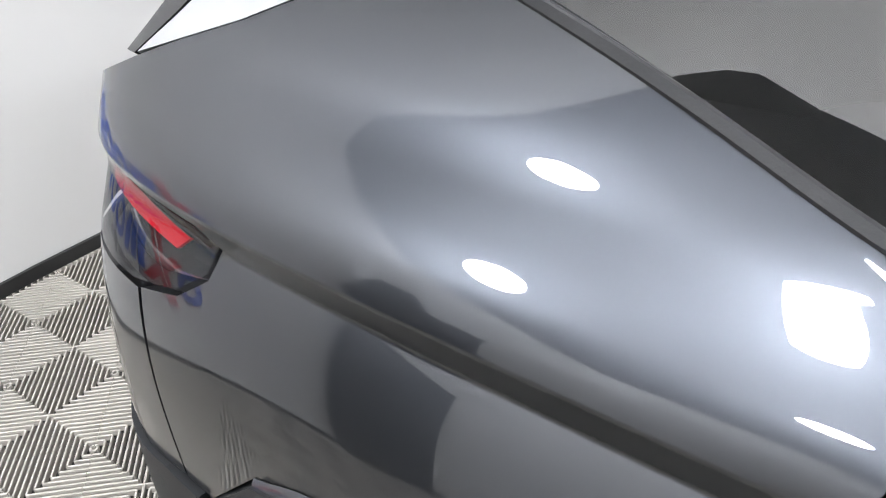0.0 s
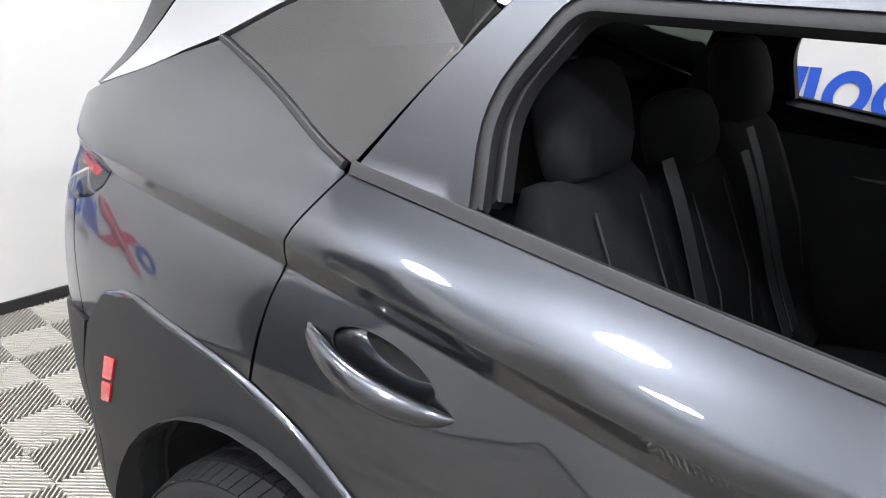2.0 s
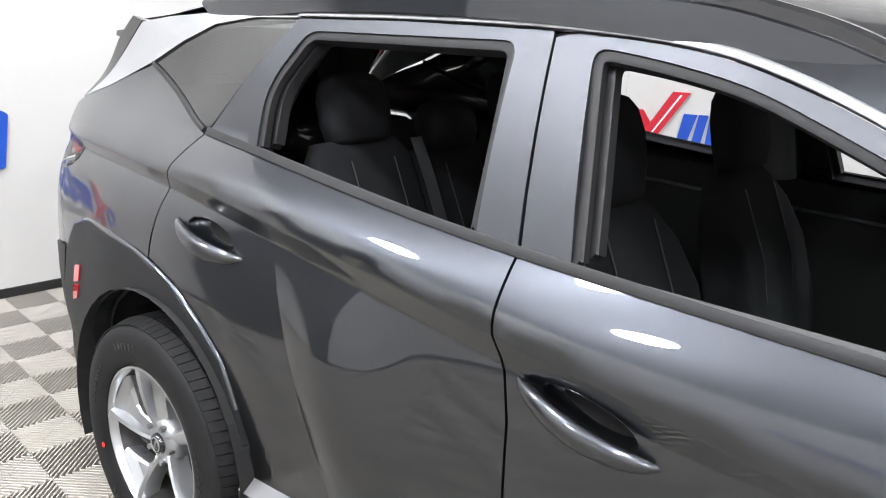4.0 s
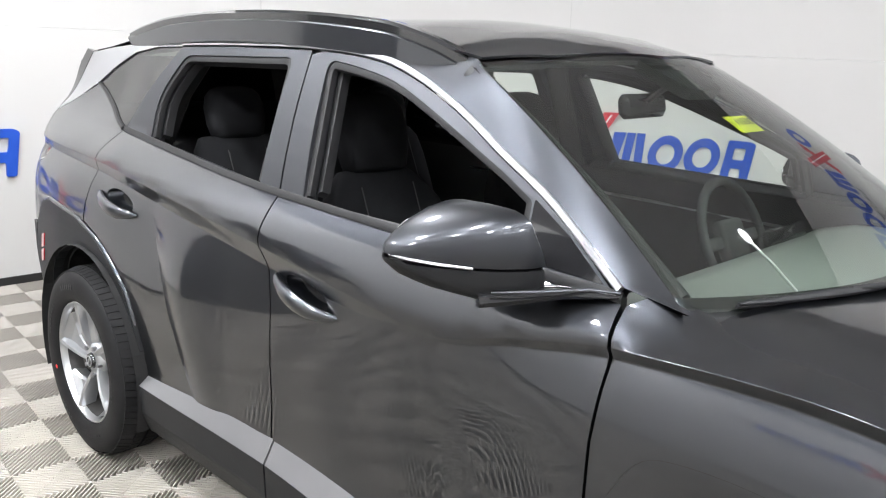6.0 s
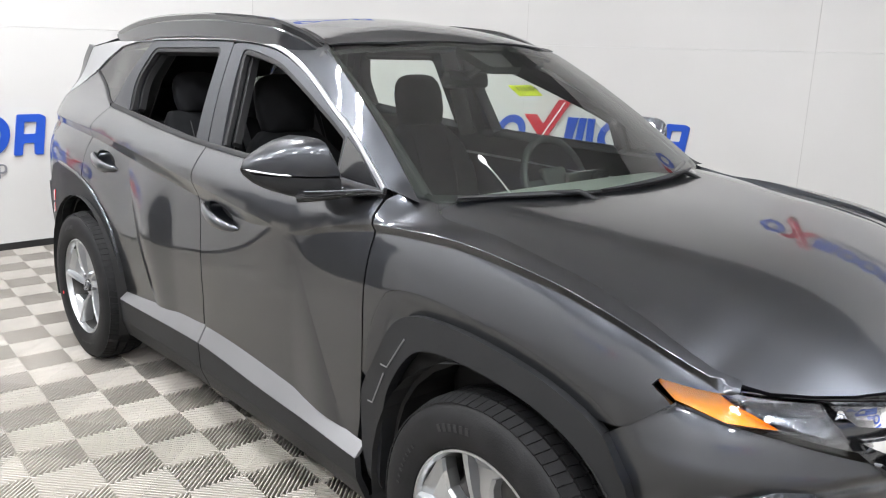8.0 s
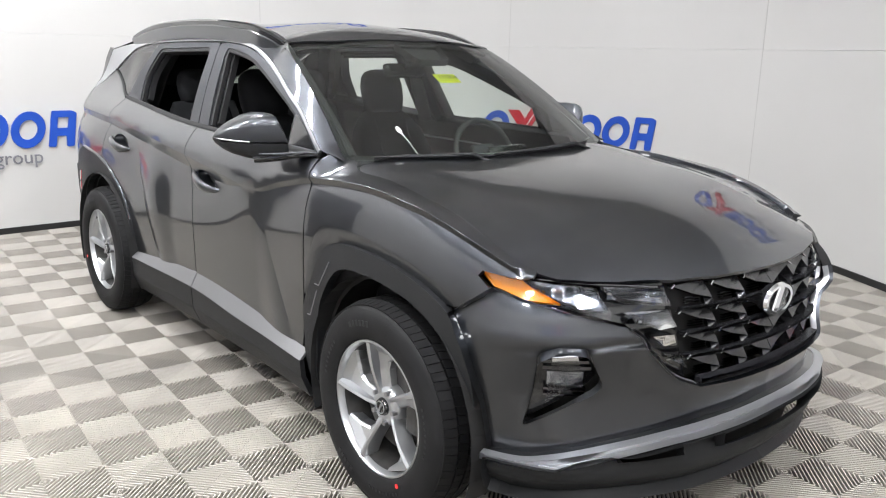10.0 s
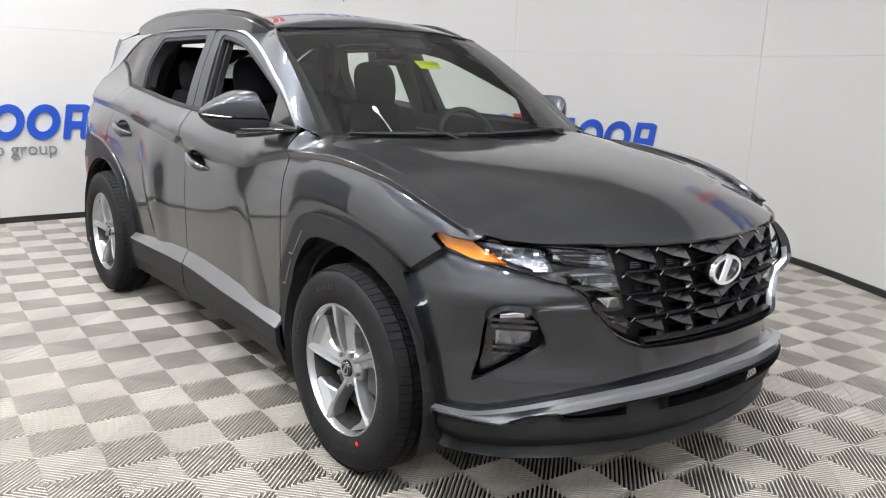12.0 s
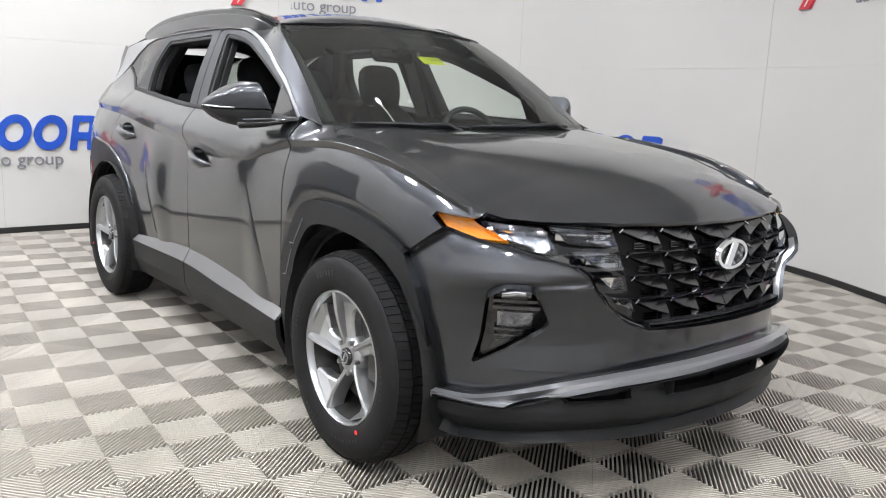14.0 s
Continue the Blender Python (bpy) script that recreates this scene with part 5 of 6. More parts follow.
both(shell)
bm = bmesh.new()
box(bm, (3.9, 1.25, 0.14), pose(0, 0, 0.30), 0.03)
part("underbody", bm, VOID, car)
bm = bmesh.new()
box(bm, (1.5, 1.46, 0.10), pose(-0.15, 0, 0.27), 0.02)
part("floor_pan", bm, VOID, car)
bm = bmesh.new()
box(bm, (0.9, 1.3, 0.42), pose(1.45, 0, 0.58), 0.04)
part("engine_block", bm, VOID, car)


# ---- wheels ----
def wheel(x, side):
    w = new("wheel")
    w.parent = car
    w.location = (x, 0.807 * side * -1, 0.3685)
    w["label"] = "silver twisted five-spoke alloy wheel"
    s = -side                                   # +1: the outer face looks to +y
    R = 0.3685
    prof = [(0.235, 0.085), (0.239, 0.098), (0.248, 0.104), (0.268, 0.110), (0.300, 0.112), (0.325, 0.108), (0.341, 0.101), (0.350, 0.093), (0.3565, 0.080),
            (0.3585, 0.055), (0.3590, 0.0), (0.3585, -0.055),
            (0.3565, -0.080), (0.341, -0.100), (0.30, -0.112), (0.246, -0.104), (0.235, -0.085)]
    bm = bmesh.new()
    lathe(bm, [(r, y * s) for r, y in prof], 90)
    tyre = part("tyre", bm, TYRE, w, "black tyre with ribbed tread", 30)
    # tread blocks with slots between them, on the shoulders
    bm = bmesh.new()
    for y0, y1, n in ((0.050, 0.094, 78), (-0.094, -0.050, 78), (0.005, 0.042, 78), (-0.042, -0.005, 78)):
        for i in range(n):
            a0, a1 = 2 * math.pi * i / n, 2 * math.pi * (i + 0.90) / n
            v = []
            for a, y in ((a0, y0), (a1, y0), (a1 + 0.02, y1), (a0 + 0.02, y1)):
                out = R - (0.0125 if abs(y) > 0.09 else 0.0)
                v.append(bm.verts.new((out * math.cos(a), y * s, out * math.sin(a))))
            u = []
            for a, y in ((a0, y0), (a1, y0), (a1 + 0.02, y1), (a0 + 0.02, y1)):
                out = 0.352
                u.append(bm.verts.new((out * math.cos(a), y * s, out * math.sin(a))))
            bm.faces.new(v)
            for j in range(4):
                bm.faces.new((v[j], v[(j + 1) % 4], u[(j + 1) % 4], u[j]))
    part("tread", bm, TYRE, w)
    # moulded marks on the side wall
    for a, n, r in ((115, 6, 0.296), (245, 5, 0.296), (300, 9, 0.285), (20, 9, 0.285), (170, 8, 0.285)):
        bm = bmesh.new()
        for i in range(n):
            t = radians(a - i * 4.0)
            hgt, wd = (0.020, 0.012) if n < 7 else (0.010, 0.008)
            m = Matrix.Translation((r * math.cos(t), 0.1115 * s, r * math.sin(t))) @ Matrix.Rotation(-t + math.pi / 2, 4, "Y")
            box(bm, (wd, 0.003, hgt), m)
        part("tyre_mark", bm, RUBBER, tyre)["kind"] = "stuff"
    bm = bmesh.new()
    t = radians(-57 if x > 0 else 200)
    bmesh.ops.create_cone(bm, cap_ends=True, segments=12, radius1=0.008, radius2=0.008, depth=0.002, matrix=pose(0.26 * math.cos(t), 0.1115 * s, 0.26 * math.sin(t), 90))
    part("paint_dot", bm, mat("red_dot", (0.8, 0.03, 0.03), 0.5), tyre, "small red paint dot")
    # rim
    bm = bmesh.new()
    lathe(bm, [(y_r, y * s) for y_r, y in ((0.237, 0.088), (0.2355, 0.096), (0.230, 0.097), (0.225, 0.090), (0.221, 0.072))], 72)
    part("rim", bm, ALLOY, w, "silver alloy rim", 35)
    # alloy barrel behind the spokes, with its shade painted in as dark iron
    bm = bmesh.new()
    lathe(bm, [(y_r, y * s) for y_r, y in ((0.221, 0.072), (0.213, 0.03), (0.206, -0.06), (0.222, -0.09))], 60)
    part("rim_barrel", bm, IRON_AND_SHADE, w, "inner barrel of the rim, its shade put into a dark colour", 35)
    for k in range(5):
        bm = bmesh.new()
        base = radians(103 + 72 * k)
        dirn = s

        def P(r, deg, y):
            a = base + radians(deg) * dirn
            return bm.verts.new((r * math.cos(a), y * s, r * math.sin(a)))
        # a narrow proud ridge, then a broad web that lies deeper and widens to the rim
        st = [(0.046, -26, -16, -4, 26, 31, 0.064), (0.088, -12, -6.5, -1, 15, 19, 0.078), (0.126, -7, -3.5, 0.5, 12, 15, 0.086), (0.160, -5, -2, 1.5, 15, 18, 0.091), (0.195, -4.5, -1.5, 2, 27, 30, 0.094), (0.2285, -4, -1, 2.5, 42, 44, 0.095)]
        F, B = [], []
        for i, (r, d0, d1, d2, d3, d4, y) in enumerate(st):
            deep = (0.012, 0.022, 0.028, 0.032, 0.030, 0.012)[i]
            F.append([P(r, d0, y - 0.022), P(r, d0 + 0.8, y - 0.006), P(r, d1, y), P(r, d2, y - 0.004), P(r, d2 + 1.5, y - deep), P(r, d3, y - deep - 0.010), P(r, d4, y - deep - 0.018)])
            B.append([P(r, d0, y - 0.062), P(r, d4, y - deep - 0.055)])
        for i in range(5):
            for j in range(6):
                bm.faces.new((F[i][j], F[i][j + 1], F[i + 1][j + 1], F[i + 1][j]))
            bm.faces.new((F[i][0], F[i + 1][0], B[i + 1][0], B[i][0]))
            bm.faces.new((F[i][6], F[i + 1][6], B[i + 1][1], B[i][1]))
        part("spoke", bm, ALLOY, w, "", 22)
    bm = bmesh.new()
    lathe(bm, [(0.028, 0.062 * s), (0.042, 0.0625 * s), (0.060, 0.058 * s), (0.070, 0.046 * s), (0.072, 0.01 * s)], 40)
    part("hub_plate", bm, ALLOY, w, "", 40)
    bm = bmesh.new()
    lathe(bm, [(0.001, 0.074 * s), (0.027, 0.074 * s), (0.030, 0.070 * s), (0.032, 0.06 * s)], 32)
    part("hub_cap", bm, BLACK, w, "black hub cap with a plain silver mark", 40)
    bm = bmesh.new()
    lathe(bm, [(0.019, 0.0745 * s), (0.0195, 0.077 * s), (0.0225, 0.077 * s), (0.023, 0.0745 * s)], 28)
    box(bm, (0.007, 0.003, 0.030), pose(0, 0.0755 * s, 0, 0, 25, 0))
    part("hub_mark", bm, ALLOY, w, "", 40)
    for k in range(5):
        a = radians(103 + 36 + 72 * k)
        bm = bmesh.new()
        bmesh.ops.create_cone(bm, cap_ends=True, segments=6, radius1=0.010, radius2=0.009, depth=0.022, matrix=pose(0.057 * math.cos(a), 0.060 * s, 0.057 * math.sin(a), 90))
        part("wheel_nut", bm, STEEL, w)
    bm = bmesh.new()
    lathe(bm, [(0.06, 0.012 * s), (0.16, 0.012 * s), (0.16, -0.012 * s), (0.06, -0.012 * s)], 48)
    part("brake_disc", bm, IRON_AND_SHADE, w, "dark iron brake disc", 30)
    bm = bmesh.new()
    a = 0.0 if x > 0 else math.pi
    box(bm, (0.07, 0.06, 0.17), pose(0.125 * math.cos(a) * (1 if x > 0 else 1), 0.012 * s, 0.02), 0.015)
    part("brake_caliper", bm, IRON_AND_SHADE, w)
    bm = bmesh.new()
    lathe(bm, [(0.212, -0.05 * s), (0.0, -0.05 * s)], 32)
    part("wheel_back", bm, VOID, w)
    return w


for s in (1, -1):
    for x in (W2, -W2):
        wheel(x, s)

# ---- cabin ----
def skin(bm, rings):
    """A closed body through rings of equal length."""
    R = [[bm.verts.new(p) for p in r] for r in rings]
    n = len(R[0])
    for A, B in zip(R, R[1:]):
        for j in range(n):
            bm.faces.new((A[j], A[(j + 1) % n], B[(j + 1) % n], B[j]))
    bm.faces.new(R[0]), bm.faces.new(R[-1])
    return bm


def pad(m, stations, n=28, power=0.6):
    """A stuffed body along the z axis of m: each station is height, half width, front, back and how far its sides stand forward."""
    rings = []
    for z, w, front, back, wing in stations:
        ring = []
        for i in range(n):
            a = 2 * math.pi * i / n
            c, d = math.cos(a), math.sin(a)
            u = math.copysign(abs(c) ** power, c)
            v = math.copysign(abs(d) ** power, d)
            x = v * (front if v > 0 else back)
            if v > 0:
                x += wing * abs(u) ** 4
            ring.append(m @ Vector((x, u * w, z)))
        rings.append(ring)
    return rings


def seat(name, x, y, width, lean, z_top, head=0.24, bench=False):
    t = new(name)
    t.parent = car
    t["label"] = "dark grey cloth seat with a padded headrest"
    w = width / 2
    bm = bmesh.new()
    m = pose(x - 0.06, y, 0.60, 0, 84, 0)
    skin(bm, pad(m, [(0.0, w * 0.80, 0.03, 0.05, 0), (0.03, w * 0.96, 0.075, 0.08, 0.01), (0.2, w, 0.07, 0.09, 0.035), (0.42, w, 0.08, 0.09, 0.03), (0.52, w * 0.95, 0.075, 0.08, 0.01), (0.56, w * 0.8, 0.04, 0.05, 0)]))
    part("seat_cushion", bm, FABRIC, t, "", 60)
    h = z_top - 0.64
    m = pose(x - 0.10, y, 0.64, 0, -lean, 0)
    bm = bmesh.new()
    wing = 0.015 if bench else 0.05
    skin(bm, pad(m, [(0.0, w * 0.78, 0.05, 0.05, 0), (0.03, w * 0.92, 0.075, 0.07, wing * 0.5), (h * 0.3, w * 0.98, 0.075, 0.075, wing), (h * 0.6, w * 0.98, 0.07, 0.07, wing), (h * 0.8, w * (0.97 if bench else 0.88), 0.06, 0.06, wing * 0.6), (h * 0.93, w * (0.92 if bench else 0.70), 0.05, 0.055, 0.005), (h, w * (0.8 if bench else 0.52), 0.03, 0.035, 0)]))
    br = part("backrest", bm, FABRIC, t, "", 60)
    bm = bmesh.new()
    mm = m @ pose(0, 0, h * 0.55)
    for dy in (-1, 1):
        tube(bm, [mm @ Vector((0.083 - 0.004 * abs(k), dy * w * 0.42, k * h * 0.07)) for k in range(-6, 6)], 0.0022, 5)
    part("seam", bm, VINYL, br)
    hw = 0.135 if head > 0.2 else 0.12
    m = m @ pose(0.015, 0, h - 0.01, 0, 6, 0)
    bm = bmesh.new()
    skin(bm, pad(m, [(0.0, hw * 0.72, 0.03, 0.03, 0), (0.012, hw * 0.88, 0.052, 0.045, 0), (head * 0.3, hw * 0.98, 0.062, 0.05, 0), (head * 0.62, hw, 0.06, 0.05, 0), (head * 0.84, hw * 0.90, 0.05, 0.045, 0), (head * 0.95, hw * 0.72, 0.035, 0.035, 0), (head, hw * 0.45, 0.015, 0.018, 0)], power=0.75))
    hr = part("headrest", bm, FABRIC, t, "", 70)
    for dy in (-0.06, 0.06):
        bm = bmesh.new()
        tube(bm, [m @ Vector((0, dy, -0.05)), m @ Vector((0, dy, 0.03))], 0.006, 8, 1.0, (0, 1, 0))
        part("headrest_post", bm, STEEL, hr)
    # webbing that hangs down the front of the backrest
    if bench:
        bm = bmesh.new()
        mm = pose(x - 0.10, y, 0.64, 0, -lean, 0)
        off = w * 0.82 * (1 if y <= 0 else -1)
        rows = [[mm @ Vector((0.088 + 0.004 * math.sin(k), off + d + 0.010 * k, h * (0.97 - k * 0.11))) for d in (-0.023, 0.023)] for k in range(8)]
        g = [[bm.verts.new(p) for p in r] for r in rows]
        gb = [[bm.verts.new(p - Vector((0.003, 0, 0.001))) for p in r] for r in rows]
        for i in range(7):
            bm.faces.new((g[i][0], g[i][1], g[i + 1][1], g[i + 1][0]))
            bm.faces.new((gb[i][0], gb[i + 1][0], gb[i + 1][1], gb[i][1]))
            for q in (0, 1):
                bm.faces.new((g[i][q], g[i + 1][q], gb[i + 1][q], gb[i][q]))
        part("seat_belt", bm, BELT, t, "dark grey belt webbing")
    return t


for y in (-0.37, 0.37):
    seat("front_seat", -0.05, y, 0.50, 18, 1.235)
for y, z, h in ((-0.37, 1.265, 0.195), (0.0, 1.22, 0.15), (0.37, 1.265, 0.195)):
    seat("rear_seat", -0.82, y, 0.385, 20, z, h, True)


def cabin():
    # dashboard with a soft hood, screen and wheel
    rows = []
    for x, z in ((1.12, 1.088), (0.95, 1.112), (0.80, 1.105), (0.70, 1.075), (0.665, 1.01), (0.69, 0.95), (0.72, 0.85), (0.72, 0.60)):
        rows.append([(x - 0.10 * (abs(y) / 0.7) ** 2 * (1 if x > 0.9 else 0.3), y, z - 0.012 * (abs(y) / 0.7) ** 2) for y in np.linspace(-0.68, 0.68, 18)])
    loft("dashboard", rows, DASH, car, "dark soft-touch dashboard")
    bm = bmesh.new()
    box(bm, (0.03, 1.22, 0.012), pose(0.672, 0, 0.985), 0.004)
    part("dash_strip", bm, SATIN, car, "thin silver dash strip")
    bm = bmesh.new()
    box(bm, (0.03, 0.26, 0.13), pose(0.69, 0.37, 1.05, 0, -12, 0), 0.012)
    part("instrument_panel", bm, BLACK, car, "black gauge display", 40)
    bm = bmesh.new()
    n, c, R = 40, Vector((0.53, 0.37, 1.045)), 0.185
    m = pose(*c, 0, 66, 0)
    ring = [m @ Vector((R * math.cos(2 * math.pi * i / n), R * math.sin(2 * math.pi * i / n), 0)) for i in range(n + 1)]
    tube(bm, ring, 0.0155, 10)
    sw = part("steering_wheel", bm, VINYL, car, "black steering wheel", 60)
    bm = bmesh.new()
    box(bm, (0.13, 0.15, 0.04), m @ pose(0, 0, -0.01), 0.018, 3)
    box(bm, (0.04, 0.34, 0.02), m @ pose(0.0, 0, -0.01), 0.008)
    box(bm, (0.17, 0.05, 0.02), m @ pose(0.09, 0, -0.01), 0.008)
    part("wheel_hub", bm, VINYL, sw, "", 50)
    bm = bmesh.new()
    box(bm, (0.55, 0.22, 0.30), pose(0.35, 0, 0.60), 0.04, 3)
    part("centre_console", bm, VINYL, car, "dark centre console", 50)
    # rear-view mirror
    bm = bmesh.new()
    box(bm, (0.035, 0.24, 0.065), pose(0.42, -0.06, 1.452, 0, -12, 4), 0.022, 3)
    rv = part("rear_view_mirror", bm, BLACK, car, "black inside mirror", 60)
    bm = bmesh.new()
    tube(bm, [(0.43, -0.06, 1.465), (0.46, -0.03, 1.50), (0.475, 0, 1.515)], 0.010, 8)
    part("mirror_stalk", bm, VINYL, rv)
    # headliner, load floor and back panel
    rows = []
    for x in np.linspace(-1.95, 0.30, 12):
        rows.append([(x, y, roof(x, y)[2] - 0.035) for y in np.linspace(-0.565, 0.565, 12)])
    loft("headliner", rows, HEADLINER, car, "grey headliner")
    bm = bmesh.new()
    box(bm, (0.95, 1.2, 0.04), pose(-1.72, 0, 0.80))
    box(bm, (0.04, 1.2, 0.55), pose(-1.32, 0, 0.62))
    part("load_floor", bm, FABRIC, car, "dark load floor behind the seats")
    for s in (-1, 1):
        rows = []
        for z in (0.45, 0.75, 0.98, 1.06, 1.15):
            rows.append([(x, -s * (S(x, z) - 0.09 + 0.02 * math.sin(z * 9)), z) for x in np.linspace(-1.25, 0.80, 14)])
        loft("door_card", rows, VINYL, car, "dark inner door trim")
        bm = bmesh.new()
        tube(bm, [(x, -s * (S(x, 1.0) - 0.095), 1.045 - 0.02 * x) for x in np.linspace(-1.1, 0.6, 12)], 0.006, 6)
        part("door_card_strip", bm, SATIN, car, "thin silver door strip")
        bm = bmesh.new()
        tube(bm, [(-0.30, -s * 0.665, 1.15), (-0.33, -s * 0.60, 1.40), (-0.34, -s * 0.545, 1.55)], 0.05, 8, 0.5, (0, 1, 0))
        part("pillar_cover", bm, HEADLINER, car, "grey inner pillar trim", 60)
        bm = bmesh.new()
        tube(bm, [(-1.30, -s * 0.58, 1.20), (-1.22, -s * 0.535, 1.40), (-1.12, -s * 0.485, 1.55)], 0.06, 8, 0.4, (0, 1, 0))
        part("pillar_cover", bm, VOID, car, "", 60)
        bm = bmesh.new()
        tube(bm, [tuple(Vector(shield(-s * lerp(0.588, 0.690, v), v)) + Vector((-0.035, s * 0.01, -0.03))) for v in (0, 0.3, 0.6, 0.95)], 0.028, 8)
        part("pillar_cover", bm, VINYL, car, "", 60)


cabin()


# ---- loose things on the car ----
def windshield_tag():
    t = thing("window_tag", label="yellow paper tag with handwritten numbers inside the windshield", category="paper tag")
    sheet = [(-0.093, 0.335), (0.027, 0.335), (0.027, 0.412), (-0.093, 0.412)]
    panel("paper", lambda y, v: Vector(shield(y, v)) + Vector((-0.0045, 0, -0.007)), sheet, YELLOW, t, step=0.03, lip=0.0008)
    cu = bpy.data.curves.new("tag_number", "FONT")
    cu.body, cu.size, cu.extrude, cu.align_x, cu.align_y = "115304", 0.036, 0.0002, "CENTER", "CENTER"
    cu.shear = 0.15
    cu.materials.append(INK)
    ob = new("tag_number", cu)
    a, b = Vector(shield(-0.078, 0.373)), Vector(shield(0.012, 0.373))
    c, d = Vector(shield(-0.033, 0.35)), Vector(shield(-0.033, 0.40))
    ex, ez = (b - a).normalized(), (c - d).normalized()
    nz = ex.cross(ez).normalized()
    mm = Matrix((ex, ez, nz)).transposed().to_4x4()
    mm.translation = (a + b) / 2 + nz * -0.0012
    deps = bpy.context.evaluated_depsgraph_get()
    mesh = bpy.data.meshes.new_from_object(ob.evaluated_get(deps))
    bpy.data.objects.remove(ob)
    n = link("tag_number", mesh, None, t, "handwritten black numbers")
    n.matrix_basis = mm


windshield_tag()


def paddle():
    t = thing("paint_paddle", label="white oval plastic tag on a thin stalk at the wiper", category="tag")
    bm = bmesh.new()
    base, tip = Vector((1.03, -0.45, 1.150)), Vector((0.927, -0.465, 1.236))
    tube(bm, [base, (base + tip) / 2 + Vector((0.0, 0, 0.004)), tip], 0.0025, 8)
    part("stalk", bm, WHITE, t, "", 60)
    bm = bmesh.new()
    d = (tip - base).normalized()
    bmesh.ops.create_uvsphere(bm, u_segments=16, v_segments=10, radius=1, matrix=Matrix.Translation(tip + d * 0.008) @ d.to_track_quat("Z", "Y").to_matrix().to_4x4() @ Matrix.Diagonal((0.011, 0.006, 0.020, 1)))
    part("tag_plate", bm, WHITE, t, "", 60)


paddle()

# ---- wall signs: plain coloured shapes and small grey words ----
CUM = [0.0]
for i in range(len(PLAN)):
    CUM.append(CUM[-1] + (PLAN[(i + 1) % len(PLAN)] - PLAN[i]).length)


def on_wall(s, z, lift=0.0):
    """A place on the wall by the distance along it, with axes to the right, up and into the room."""
    s %= CUM[-1]
    i = max(k for k in range(len(PLAN)) if CUM[k] <= s)
    a, b = PLAN[i], PLAN[(i + 1) % len(PLAN)]
    p = a.lerp(b, (s - CUM[i]) / (CUM[i + 1] - CUM[i]))
    d = (b - a).normalized()
    inn = Vector((d.y, -d.x))
    m = Matrix((Vector((d.x, d.y, 0)), Vector((0, 0, 1)), Vector((inn.x, inn.y, 0)))).transposed().to_4x4()
    m.translation = Vector((p.x + inn.x * lift, p.y + inn.y * lift, z))
    return m


def slab(name, loops, m, material, parent, thick=0.018, shear=0.0, label=""):
    """A flat cut-out shape; the second loop is a hole."""
    f = lambda u, v: m @ Vector((u + shear * v, v, thick))
    return panel(name, f, loops[0], material, parent, holes=loops[1:], step=0.08, lip=thick + 0.004, label=label)


def oval(cx, cy, a, b, n=26):
    return [(cx + a * math.cos(2 * math.pi * i / n), cy + b * math.sin(2 * math.pi * i / n)) for i in range(n)]


def letters(mesh, parent, m):
    """Each letter of a line of text becomes a part of its own."""
    bm = bmesh.new()
    bm.from_mesh(mesh)
    bmesh.ops.remove_doubles(bm, verts=bm.verts, dist=1e-5)
    left = set(bm.verts)
    while left:
        group, todo = set(), [next(v for v in bm.verts if v in left)]
        while todo:
            v = todo.pop()
            if v in left:
                left.discard(v)
                group.add(v)
                todo += [e.other_vert(v) for e in v.link_edges]
        order = {v: i for i, v in enumerate(v for v in bm.verts if v in group)}
        one = bpy.data.meshes.new("letter")
        one.from_pydata([v.co[:] for v in order], [], [[order[v] for v in f.verts] for f in bm.faces if f.verts[0] in group])
        link("letter", one, GREYTXT, parent).matrix_basis = m
    bm.free()


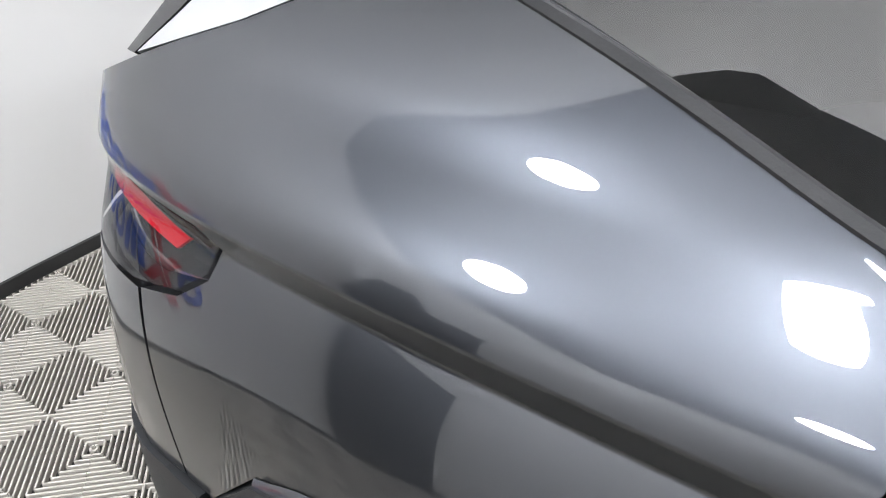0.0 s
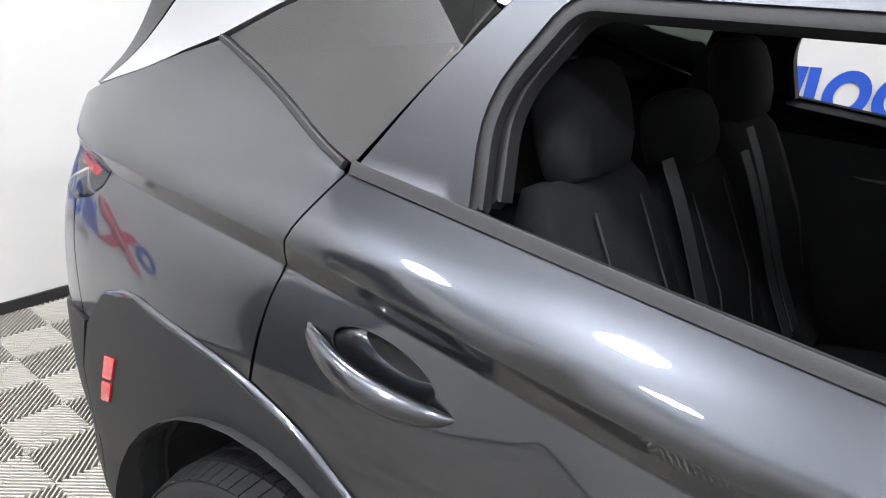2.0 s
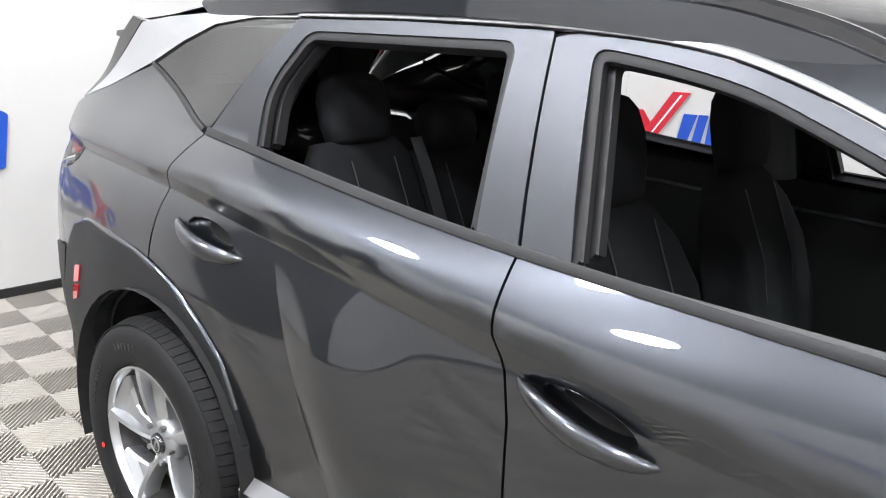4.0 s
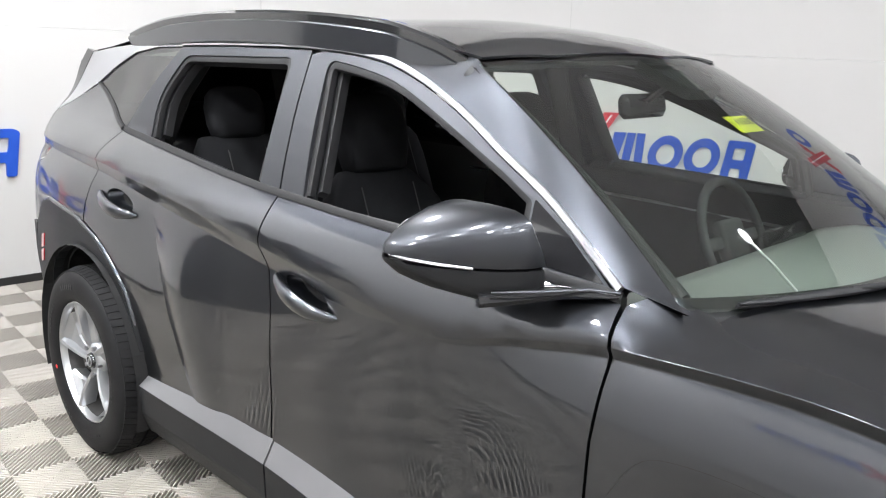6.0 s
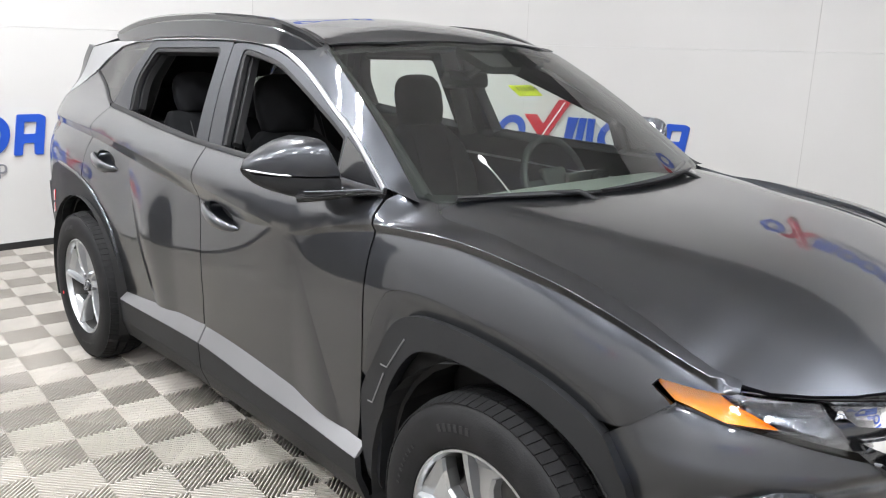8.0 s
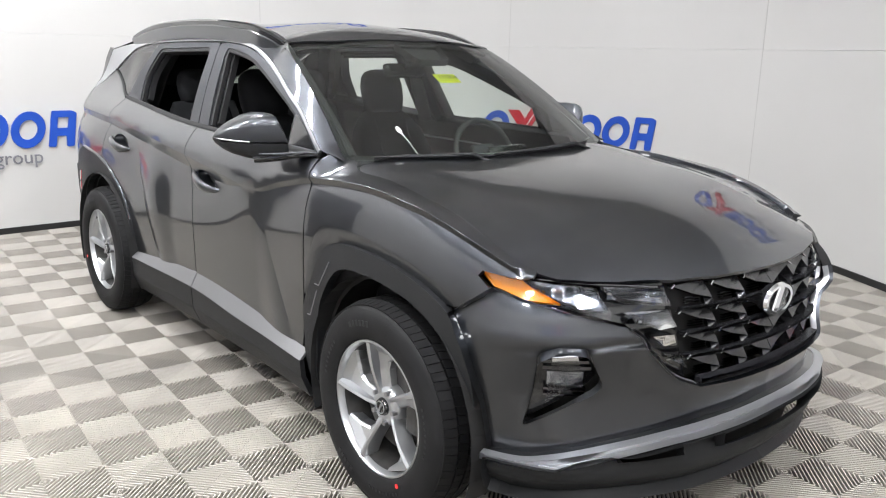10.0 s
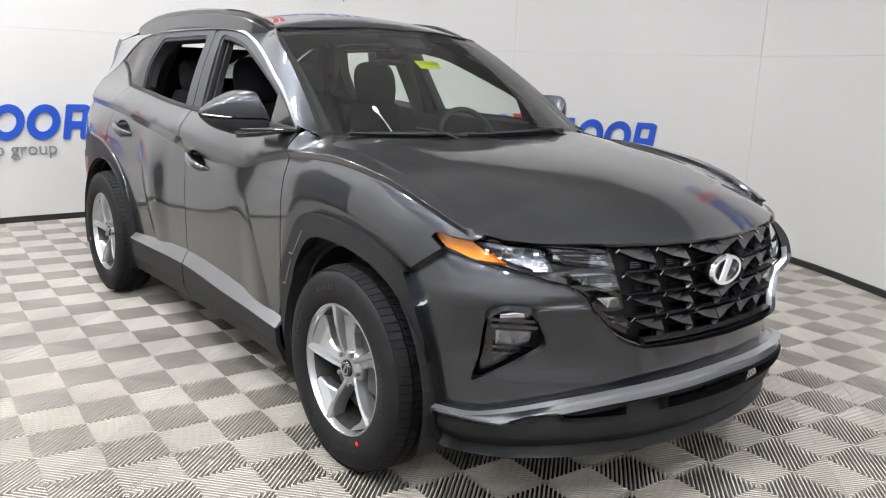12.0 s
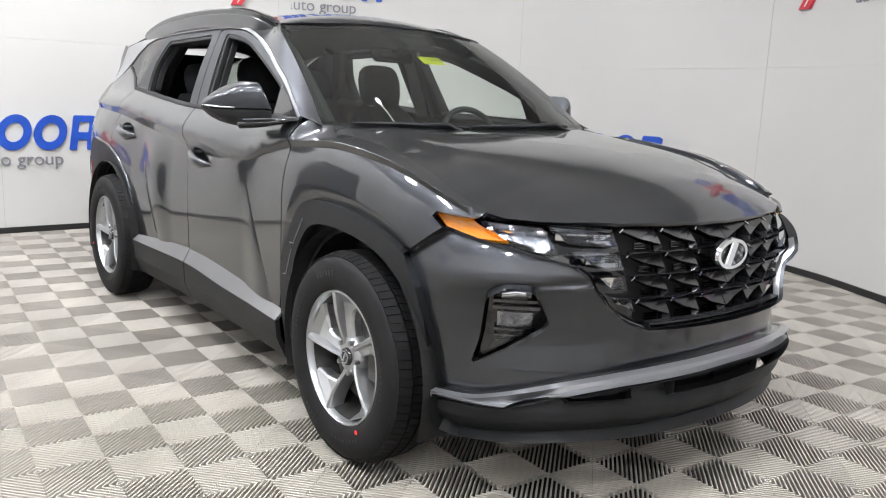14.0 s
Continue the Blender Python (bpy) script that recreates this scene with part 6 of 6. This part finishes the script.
def wall_sign(s_end, z0, words=True):
    """A sign whose right end lies at s_end along the wall and whose blocks stand on the height z0."""
    t = thing("wall_sign", label="blue and red raised wall sign with small grey words", category="sign", group="wall signs")
    H = 0.30
    x = 0.0
    for kind, w in (("bar", 0.255), ("ring", 0.28), ("ring", 0.28), ("bars", 0.31), ("cross", 0.34), ("ring", 0.28)):
        mid = s_end - x - w / 2
        m = on_wall(mid, z0)
        if kind == "ring":
            slab("ring", [oval(0, H / 2, w * 0.47, H * 0.5), oval(0, H / 2, w * 0.25, H * 0.27)], m, BLUE, t, shear=0.15)
        elif kind == "bar":
            slab("block", [rounded([(-0.10, 0), (-0.04, 0), (-0.04, 0.09), (0.035, 0.09), (0.045, 0.0), (0.105, 0.0), (0.10, H - 0.02), (0.06, H), (-0.10, H)], 0.014), rounded([(-0.045, 0.155), (0.04, 0.155), (0.04, 0.245), (-0.045, 0.245)], 0.012)], m, BLUE, t, shear=0.15)
        elif kind == "bars":
            for u in (-0.105, 0.0, 0.105):
                slab("block", [[(u - 0.032, 0), (u + 0.032, 0), (u + 0.032 + (0.03 if u < 0 else -0.03 if u > 0 else 0), H), (u - 0.032 - (0 if u <= 0 else 0.03) + (0.0 if u < 0 else 0), H)]], m, BLUE, t, shear=0.15)
        else:
            slab("cross_stroke", [[(-0.20, -0.13), (-0.10, -0.13), (0.26, 0.45), (0.14, 0.45)]], m, RED, t, thick=0.03, label="red slanted stroke")
            slab("cross_stroke", [[(-0.17, 0.31), (-0.05, 0.31), (0.19, -0.04), (0.09, -0.04)]], m, RED, t, thick=0.02, label="red slanted stroke")
            slab("cross_line", [[(-0.145, -0.11), (-0.135, -0.11), (0.205, 0.43), (0.19, 0.43)]], m, WHITE, t, thick=0.034)
        x += w
    m = on_wall(s_end - 0.62, z0 - 0.125)
    cu = bpy.data.curves.new("words", "FONT")
    cu.body, cu.size, cu.extrude, cu.align_x = "auto group", 0.155, 0.006, "CENTER"
    cu.materials.append(GREYTXT)
    ob = new("words", cu)
    mesh = bpy.data.meshes.new_from_object(ob.evaluated_get(bpy.context.evaluated_depsgraph_get()))
    bpy.data.objects.remove(ob)
    letters(mesh, t, m @ Matrix.Translation((0, 0, 0.008)))
    return t


SIGN_S, SIGN_STEP, SIGN_Z = 4.25, 5.6, 0.70
for k in range(5):
    wall_sign(SIGN_S + k * SIGN_STEP, SIGN_Z)
    wall_sign(SIGN_S + k * SIGN_STEP + 2.72, SIGN_Z + 1.49)


lay_tiles()
